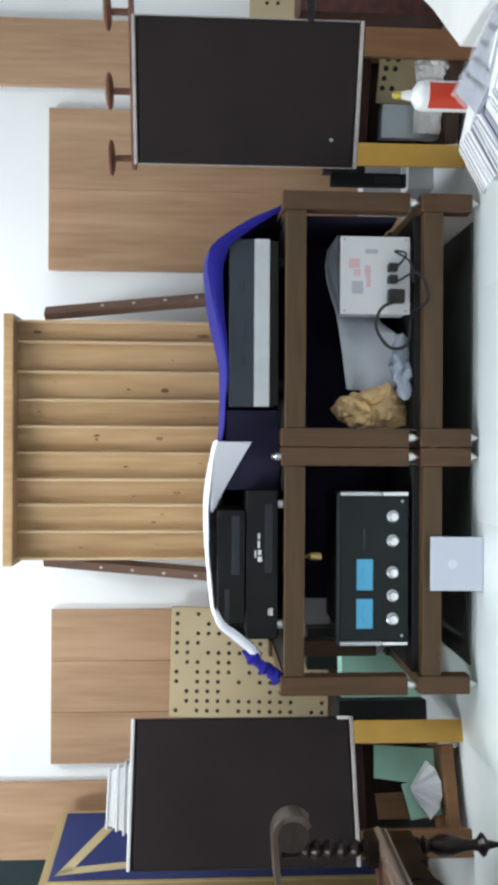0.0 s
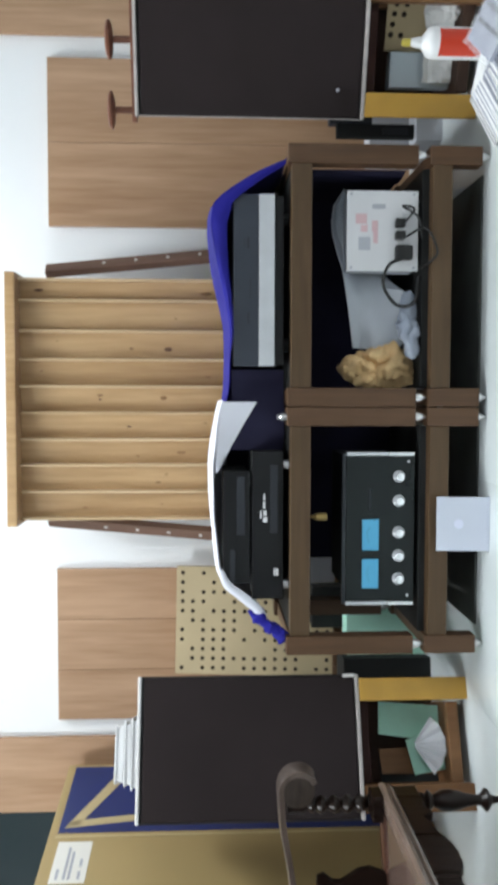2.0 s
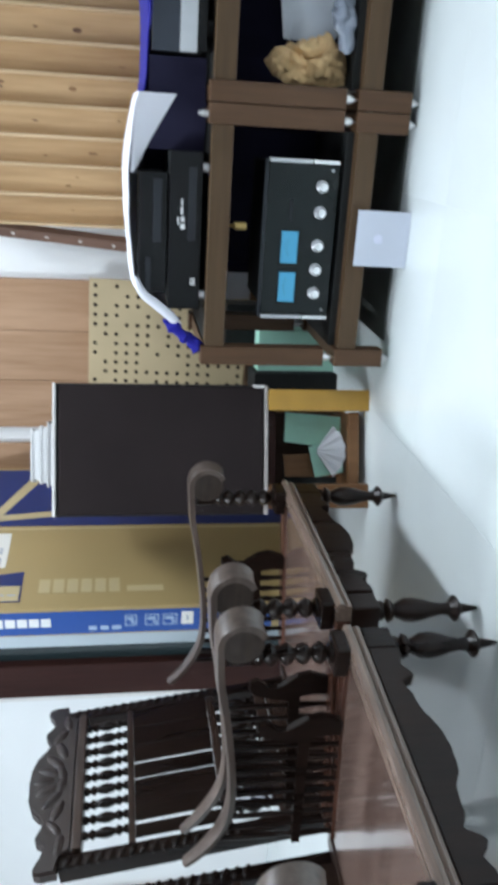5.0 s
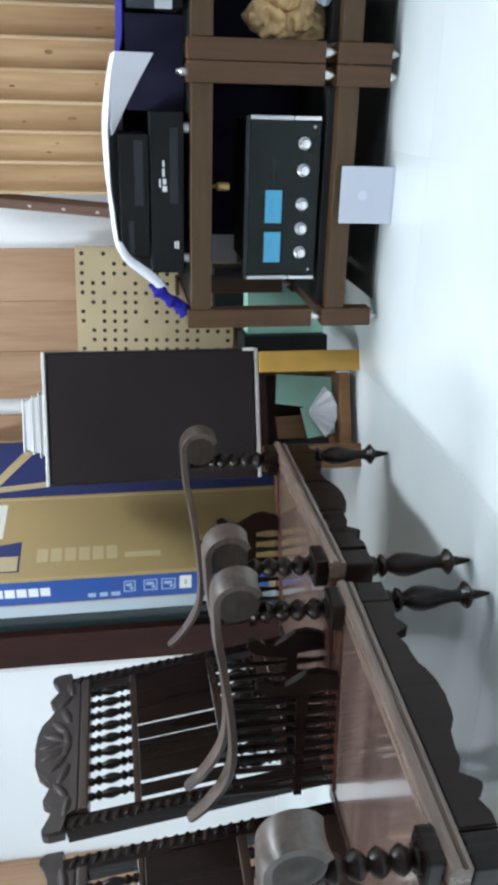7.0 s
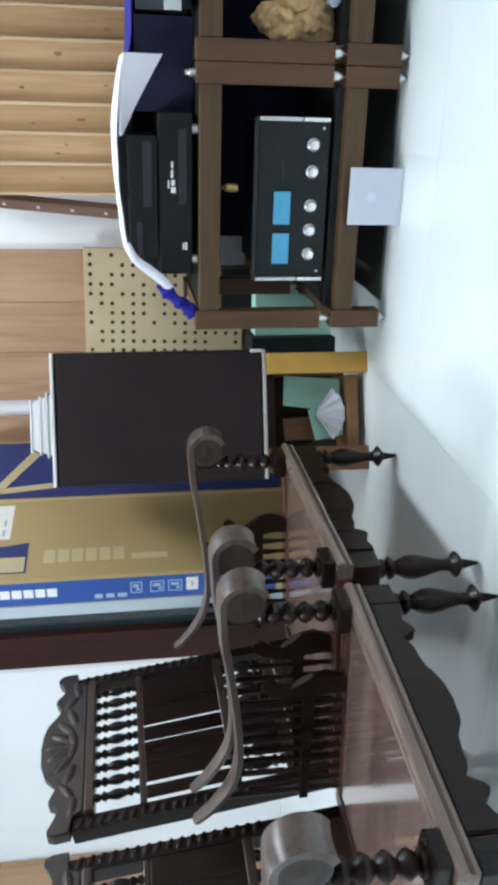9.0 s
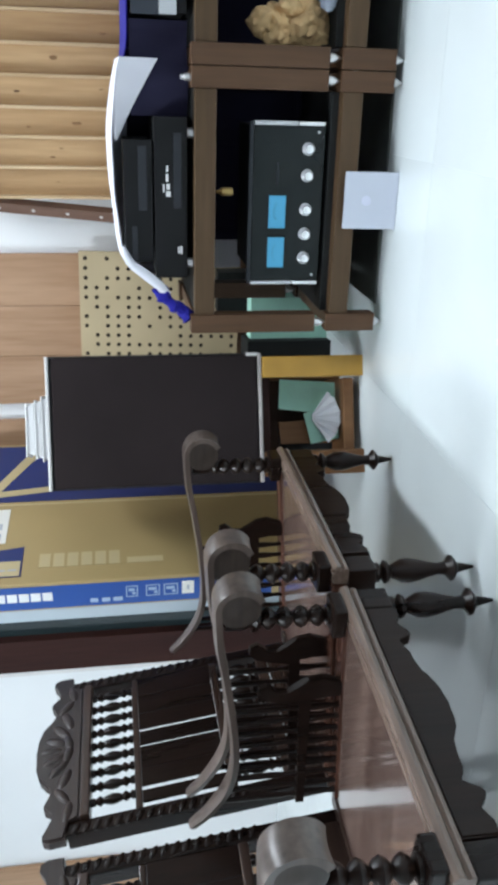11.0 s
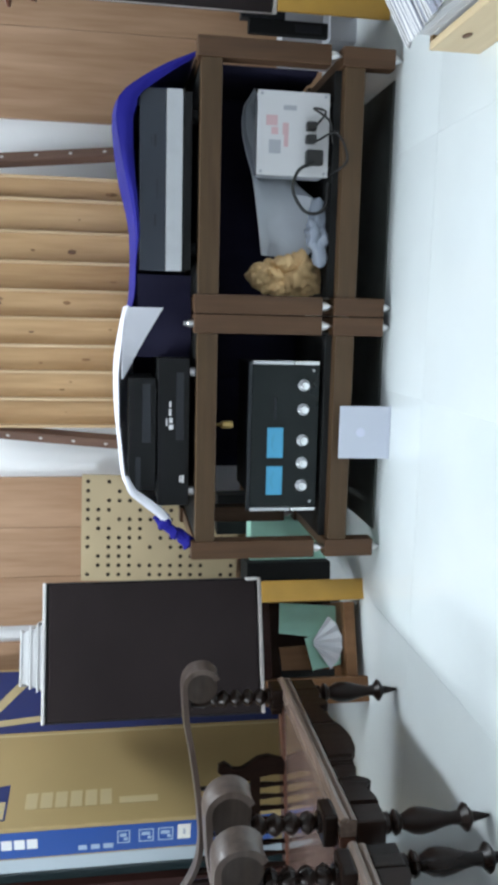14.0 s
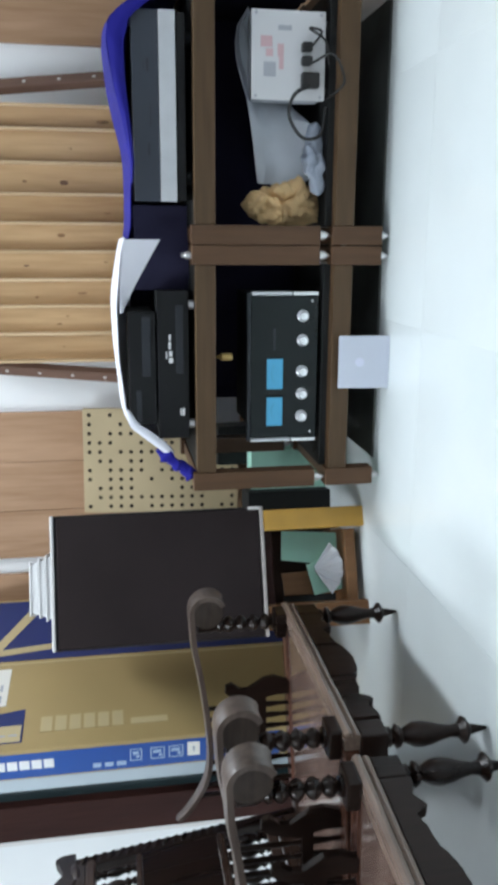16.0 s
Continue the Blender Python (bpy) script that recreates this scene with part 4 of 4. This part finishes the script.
    short = [(0.011, 0.0), (0.011, 0.008), (0.0065, 0.012), (0.0105, 0.018), (0.0135, 0.022), (0.0105, 0.026), (0.008, 0.03), (0.0125, 0.042), (0.0145, 0.052), (0.0125, 0.062), (0.008, 0.074), (0.0105, 0.078), (0.0135, 0.082), (0.0105, 0.086), (0.0065, 0.092), (0.011, 0.096), (0.011, 0.105)]
    for k in range(9):
        back("back_spindle", lathe([(r * 0.9, z) for r, z in short], 12, pose(0, -0.177 + k * 0.0445, 0.4515)), ROSE, "short turned spindle", True)
        back("back_spindle", lathe([(r * 1.15, z * 1.03) for r, z in short], 12, pose(0, -0.177 + k * 0.0445, 0.106)), ROSE, "short turned spindle", True)
    edges = [-0.208, -0.166, -0.105, -0.03, 0.024, 0.085, 0.15, 0.2215]
    gaps = [0.0, 0.0065, 0.0008, 0.0036, 0.0046, 0.0008, 0.0008, 0.0]
    for (a, b), (g, h) in zip(zip(edges, edges[1:]), zip(gaps, gaps[1:])):
        back("back_board", box(-0.003, 0.003, a + g, b - h, 0.2365, 0.4355, 0.002), ROSE)
    return ch


chair = carved_chair()
copy_thing(chair, pose(-0.99, 1.012, 0, 0, 0, -5.5))

# ---- tall television carton ----
tv = thing("television_carton", Matrix.Translation((0, 0, -0.0567)) @ Matrix.Scale(1.08, 4) @ pose(-1.281, 1.95, 0, 0, 0, -6.57), "tall gold and blue television carton standing on its end", "carton")
part("carton_body", box(-0.133, 0.0, 0.0, 0.752, 0.0526, 1.17, 0.004), GOLD, tv, "gold printed cardboard body")


def face(name, u0, u1, z0, z1, mat, label="", lift=0.0012, base=0.0):
    return part(name, box(base, base + lift, u0, u1, z0, z1, 0), mat, tv, label)


def near(name, w0, w1, z0, z1, mat, label="", lift=0.0012):
    return part(name, box(-w1, -w0, -lift, 0.0, z0, z1, 0), mat, tv, label)


def flat(name, outline, mat, label="", base=0.0012):
    """Outline of (u, z) on the gold face."""
    bm = prism(outline, 0.0008, Matrix(((0, 0, 1, base), (1, 0, 0, 0), (0, 1, 0, 0), (0, 0, 0, 1))))
    return part(name, bm, mat, tv, label)


face("navy_print", 0.395, 0.735, 0.06, 1.145, NAVYP, "navy printed area")
flat("gold_band", [(0.415, 1.13), (0.432, 1.09), (0.735, 0.945), (0.735, 0.985)], GOLDL, "pale gold stripe")
flat("gold_band", [(0.415, 1.13), (0.45, 1.108), (0.475, 0.93), (0.445, 0.93)], GOLDL, "pale gold stripe")
face("gold_line", 0.375, 0.383, 0.06, 1.15, GOLDL)
face("paper_label", 0.185, 0.355, 1.04, 1.135, CREAM, "white paper label with grey print")
for z, u0, u1 in ((1.118, 0.2, 0.24), (1.098, 0.2, 0.33), (1.085, 0.2, 0.31), (1.06, 0.2, 0.23), (1.06, 0.25, 0.28)):
    face("print", u0, u1, z - 0.004, z + 0.003, GREYPR, "", 0.0006, 0.0012)
flat("tag_print", [(0.10, 1.12), (0.165, 1.125), (0.15, 1.06), (0.165, 0.985), (0.10, 0.985)], NAVYP, "navy ribbon print", 0.0)
face("tag_outline", 0.03, 0.10, 0.985, 1.12, NAVYP)
face("tag_fill", 0.034, 0.098, 0.99, 1.115, GOLDL, "", 0.0006, 0.0012)
for z in (1.10, 1.07, 1.04, 1.01):
    face("print", 0.055, 0.062, z - 0.011, z + 0.011, GREYPR, "", 0.0004, 0.0019)
for k in range(6):
    face("print", 0.065, 0.125, 0.94 - 0.038 * k - 0.03, 0.94 - 0.038 * k, GOLDL, "faded pale print")
face("print", 0.065, 0.09, 0.60, 0.70, GOLDL, "faded pale print")
near("blue_print", 0.012, 0.088, 0.30, 1.155, BLUEP, "blue printed strip")
near("grey_print", 0.092, 0.131, 0.06, 1.15, PALEG, "pale grey strip")
for k in range(7):
    z = 1.115 - 0.031 * k
    near("white_block", 0.034, 0.062, z - 0.026, z, MARK, "white block of lettering", 0.0018)
for z0, z1 in ((0.782, 0.803), (0.75, 0.772), (0.716, 0.741)):
    near("white_mark", 0.063, 0.077, z0, z1, ICON, "", 0.0018)
for z0, z1 in ((0.674, 0.706), (0.614, 0.652), (0.564, 0.603)):
    for w0, w1, a, b in ((0.028, 0.031, z0, z1), (0.063, 0.066, z0, z1), (0.031, 0.063, z0, z0 + 0.003), (0.031, 0.063, z1 - 0.003, z1)):
        near("icon_frame", w0, w1, a, b, ICON, "", 0.0018)
    near("icon_shape", 0.037, 0.047, z0 + 0.009, z1 - 0.007, ICON, "", 0.0018)
    near("icon_shape", 0.05, 0.058, z0 + 0.006, z0 + 0.016, ICON, "", 0.0018)
near("cream_square", 0.022, 0.066, 0.52, 0.553, CREAM, "cream printed square", 0.0018)
near("print", 0.036, 0.052, 0.533, 0.539, GREYPR, "", 0.0024)

# ---- clutter under and beside the loudspeakers ----
def carton(name, m, w, d, h, mat, label):
    ob = thing(name, m, label, "carton", "small cartons")
    part("carton_body", box(-w / 2, w / 2, -d / 2, d / 2, 0, h, 0.002), mat, ob)
    part("flap", box(-w / 2, w / 2, -d / 2, 0.0, h, h + 0.0015, 0), mat, ob)
    return ob


def leaf(name, x0, x1, z0, z1, mat, label, cat, dy=0.0, tilt=-6, spin=0):
    """A thin thing standing on the lower shelf of the stand, in the stand's own axes."""
    ob = thing(name, LM @ pose((x0 + x1) / 2, 0.10 + dy, z0, tilt, spin, 0), label, cat, "things under the loudspeaker")
    part("sheet", prism([(-(x1 - x0) / 2, 0), ((x1 - x0) / 2, 0.0), ((x1 - x0) / 2 * 0.8, z1 - z0), (-(x1 - x0) / 2, (z1 - z0) * 0.96)], 0.012, pose(0, 0.006, 0, 90), 0.001), mat, ob)
    return ob


leaf("mint_folder", 0.0, 0.10, 0.053, 0.228, GREEN, "mint green card folder under the loudspeaker", "folder", 0.03, -6, 8)
leaf("mint_folder", -0.07, 0.035, 0.053, 0.15, GREEN, "mint green card folder under the loudspeaker", "folder", 0.0, -8, -10)
leaf("brown_card", -0.085, -0.01, 0.053, 0.225, STANDB, "brown card under the loudspeaker", "card", 0.05, -4)
leaf("black_folder", -0.108, -0.03, 0.053, 0.222, BLACKM, "black folder with faint print under the loudspeaker", "folder", 0.075, -4)
pleat = thing("pleated_paper", LM @ pose(-0.005, 0.085, 0.053), "pleated white paper fan standing under the loudspeaker", "paper fan")
rows = []
for k in range(11):
    a = radians(-58 + 11.6 * k)
    far = min(0.09, 0.085 / max(0.6, math.cos(a)))
    rows.append([Vector((far * v * math.sin(a), -0.035 * v + (0.012 * v if k % 2 else 0), 0.088 - 0.086 * v * math.cos(a))) for v in (0.08, 0.35, 0.6, 0.8, 1)])
part("paper", ribbon(rows, 0.001), PAGES, pleat)
carton("small_carton", pose(-0.775, 2.72, 0, 0, 0, 4), 0.16, 0.1, 0.26, GREEN, "pale green carton behind the rack")
carton("small_carton", pose(-0.70, 2.82, 0, 0, 0, 0), 0.14, 0.08, 0.36, BLACKM, "black carton behind the rack")
scrap = thing("perforated_board", pose(1.035, 2.31, 0.053, -5, 2, -16), "tan perforated off-cut leaning under the loudspeaker", "perforated board", "perforated boards")
part("sheet", box(-0.072, 0.072, 0, 0.012, 0, 0.172, 0.0015), PEGB, scrap)
for x, z in ((0.045, 0.148), (0.045, 0.12), (0.02, 0.152), (0.02, 0.126), (-0.006, 0.155), (-0.032, 0.158), (-0.032, 0.13)):
    part("hole", lathe([(0.004, 0.0), (0.0075, 0.0006), (0.0075, 0.003)], 10, pose(x, -0.0006, z, -90)), HOLE, scrap)
carton("small_carton", pose(0.915, 2.33, 0.0525, 0, 0, -14), 0.09, 0.06, 0.165, PALEG, "pale grey-green carton under the loudspeaker")
bag = thing("paper_bag", pose(0.985, 2.255, 0.0525, 0, 0, -16), "crumpled white paper bag under the loudspeaker", "paper bag")
rows = []
for k in range(25):
    u = k / 24
    x = -0.12 + 0.245 * u
    top = 0.078 + 0.014 * noise.noise(Vector((u * 5, 0, 2)))
    rows.append([Vector((x + 0.008 * noise.noise(Vector((u * 6, v * 3, 5))), 0.012 * v + 0.03 * noise.noise(Vector((u * 7 + v, v * 2.2, 1))), 0.004 + top * v)) for v in (0, 0.15, 0.3, 0.45, 0.6, 0.75, 0.9, 1)])
part("paper", ribbon(rows, 0.001), PAPER, bag)
bm = lump((0.03, 0.012, 0.022), 31, 0.6, 40, 4)
bm.transform(pose(0.06, -0.02, 0.022))
part("crumple", bm, PAPER, bag)
# added black box: darkens the gap under the left loudspeaker like shade
carton("black_carton", pose(-1.0, 2.66, 0, 0, 0, 8), 0.34, 0.16, 0.28, BLACKM, "black carton added behind the stand to darken the space under it")
carton("small_carton", pose(0.85, 2.72, 0, 0, 0, 5), 0.16, 0.1, 0.2, PAGES, "pale grey carton behind the rack")
carton("small_carton", pose(0.845, 2.6, 0, 0, 0, 2), 0.1, 0.1, 0.08, GREYC, "low grey carton on the floor behind the rack")
sp = thing("black_bracket", pose(0.838, 2.58, 0.0825), "black metal bracket standing on a low grey carton", "bracket")
part("upright", box(-0.03, 0.012, -0.012, 0.012, 0.0, 0.24, 0.004), BLACKM, sp)
part("arm", box(0.0125, 0.04, -0.012, 0.03, 0.13, 0.262, 0.004), GREYP, sp)
part("slot", box(-0.02, 0.002, -0.0135, -0.0122, 0.02, 0.1, 0), GREYP, sp)

rod = thing("black_rod", pose(1.40, 2.02, 0.455, 0, -90, 0), "black tapered rod reaching in front of the loudspeaker", "rod")
part("rod_body", lathe([(0.022, -0.35), (0.022, 0.0), (0.02, 0.2), (0.013, 0.27), (0.009, 0.36), (0.006, 0.365)], 16), BLACK, rod, "", True)
part("stand_post", lathe([(0.012, -0.455), (0.012, 0.02)], 12, pose(0, 0, -0.3, 0, 90, 0)), BLACK, rod, "", True)
carton("dark_red_carton", pose(1.42, 2.45, 0, 0, 0, -8), 0.32, 0.2, 0.44, DRED, "dark red patterned carton beside the loudspeaker stand")
perforated("perforated_board", pose(1.66, 2.93, 0.36, -2, 0, 0), 0.31, 0.2, 8, 5, "small tan perforated board on the wall", 0.7, 0.007)
# glue bottle
gl = thing("glue_bottle", pose(0.832, 1.95, 0.0), "white glue bottle with a red label and yellow cap", "bottle")
part("bottle_body", lathe([(0.033, 0.0), (0.035, 0.004), (0.035, 0.196), (0.031, 0.208), (0.018, 0.218), (0.013, 0.222), (0.012, 0.23)], 24), BOTTLE, gl, "", True)
part("label", ribbon([[Vector((0.0356 * math.sin(radians(q)), -0.0356 * math.cos(radians(q)), z)) for z in (0.02, 0.1, 0.186)] for q in range(-72, 45, 9)], 0.0006), RED, gl, "red paper label", True)
part("nozzle", lathe([(0.012, 0.2305), (0.011, 0.236), (0.007, 0.248)], 16), BOTTLE, gl, "", True)
part("cap", lathe([(0.009, 0.2485), (0.009, 0.26), (0.006, 0.267)], 14), YCAP, gl, "yellow cap", True)

# pine crate with magazines
cr = thing("pine_crate", pose(0.507, 1.0, 0), "low pale pine crate with magazines piled on it", "crate")
side = part("side_board", box(0.0, 0.016, 0.0, 0.65, 0.001, 0.105, 0.002), PINE_X, cr)
for y, z in ((0.42, 0.04), (0.36, 0.06), (0.55, 0.07), (0.2, 0.03)):
    part("knot", lathe([(0.005, 0), (0.008, 0.0008), (0.007, 0.0016)], 12, pose(0.0005, y, z, 0, -90, 0) @ Matrix.Diagonal((1, 2.0, 1, 1))), KNOT, side, "dark knot")
part("side_board", box(0.39, 0.406, 0.0, 0.65, 0.001, 0.105, 0.002), PINE_X, cr)
part("end_board", box(0.016, 0.39, 0.634, 0.65, 0.001, 0.105, 0.002), PINE, cr)
part("end_board", box(0.016, 0.39, 0.0, 0.016, 0.001, 0.105, 0.002), PINE, cr)
part("base_board", box(0.016, 0.39, 0.016, 0.634, 0.001, 0.014, 0.001), PINE_X, cr)
rnd = random.Random(8)
z = 0.0145
for k in range(8):
    mg = thing("magazine", pose(0.5275 + rnd.uniform(0, 0.004), 1.03 + rnd.uniform(0, 0.005), z), "thick white magazine lying in the pine crate", "magazine", "pile of magazines")
    part("page_block", box(0.0, 0.28, 0.0, 0.595, 0.0005, 0.0153, 0), PAGES, mg)
    part("cover", box(-0.001, 0.281, -0.001, 0.596, 0.0153, 0.0158, 0), PAPER, mg)
    part("cover", box(-0.001, 0.281, -0.001, 0.596, 0.0, 0.0005, 0), PAPER, mg)
    z += 0.016
for k in range(30):
    fan = max(0, k - 4)
    hh = 0.0012 if k < 5 else rnd.choice((0.0007, 0.0009, 0.0011))
    a = 47 + rnd.uniform(-1.5, 1.5)
    m = pose(0.509 + rnd.uniform(0, 0.004), 1.655 - 0.0125 * fan, z, 0, 0, a)
    mg = thing("magazine", m, "white magazine in a fanned pile on the pine crate", "magazine", "pile of magazines")
    part("page_block", box(0.0, 0.212, -0.17, 0.0, 0.0002, hh - 0.0002, 0), PAGES, mg)
    mt = rnd.choice((PAPER, PAPER, PAPER, COVERL))
    part("cover", box(-0.001, 0.214, -0.172, 0.001, hh - 0.0002, hh, 0), mt, mg)
    part("cover", box(-0.001, 0.214, -0.172, 0.001, 0.0, 0.0002, 0), mt, mg)
    if k > 3 and rnd.random() < 0.7:
        part("edge_print", box(-0.001, 0.214, -0.006 - rnd.uniform(0, 0.003), -0.003, hh, hh + 0.0002, 0), rnd.choice((COVER, COVERL, COVER)), mg, "dark edge line")
    z += hh + 0.0002
pk = thing("wrapped_magazine", pose(0.789, 1.573, z - 0.036, 0, 0, 53.7) @ pose(0, 0, 0, 17), "magazine wrapped in shiny clear film on the pile", "magazine", "pile of magazines")
part("page_block", box(-0.083, 0.083, -0.13, 0.13, 0.0, 0.008, 0.001), COVERL, pk)
for k in range(7):
    part("print", box(-0.07, 0.07, -0.11 + 0.032 * k, -0.10 + 0.032 * k, 0.008, 0.0084, 0), COVER, pk)
bm = bmesh.new()
bmesh.ops.create_grid(bm, x_segments=24, y_segments=28, size=1)
for v in bm.verts:
    p = Vector((v.co.x * 0.09, v.co.y * 0.138, 0))
    v.co = p + Vector((0, 0, 0.0115 + 0.004 * noise.noise(p * 28) + 0.0025 * noise.noise(p * 70)))
part("film_wrap", bm, WRAP, pk, "shiny clear film", True)
sh = thing("paper_sheet", pose(1.07, 1.80, 0.0), "large white board standing beside the magazines", "board")
part("sheet", prism([(-0.2, -0.3), (0.3, -0.3), (0.3, 0.3), (0.12, 0.3), (0.06, 0.28), (0.0, 0.2), (-0.2, -0.02)], 0.16, None, 0.003), PAPER, sh)

# ---- floor tiles ----
S = 0.6
base = bmesh.new()
bmesh.ops.create_cube(base, size=1, matrix=Matrix.Translation((0, 0, -0.004)) @ Matrix.Diagonal((S - 0.001, S - 0.001, 0.008, 1)))
tile_mesh = bpy.data.meshes.new("tile")
base.to_mesh(tile_mesh)
base.free()
tile_mesh.materials.append(TILE)
for i in range(-6, 6):
    for k in range(-5, 6):
        x, y = -0.2 + S * (i + 0.5), 0.05 + S * (k + 0.5)
        if X0 + 0.3 <= x <= X1 - 0.25 and Y0 + 0.3 <= y <= Y1 - 0.2:
            t = new("tile", tile_mesh)
            t.location = (x, y, 0.0)
            t.parent = floor
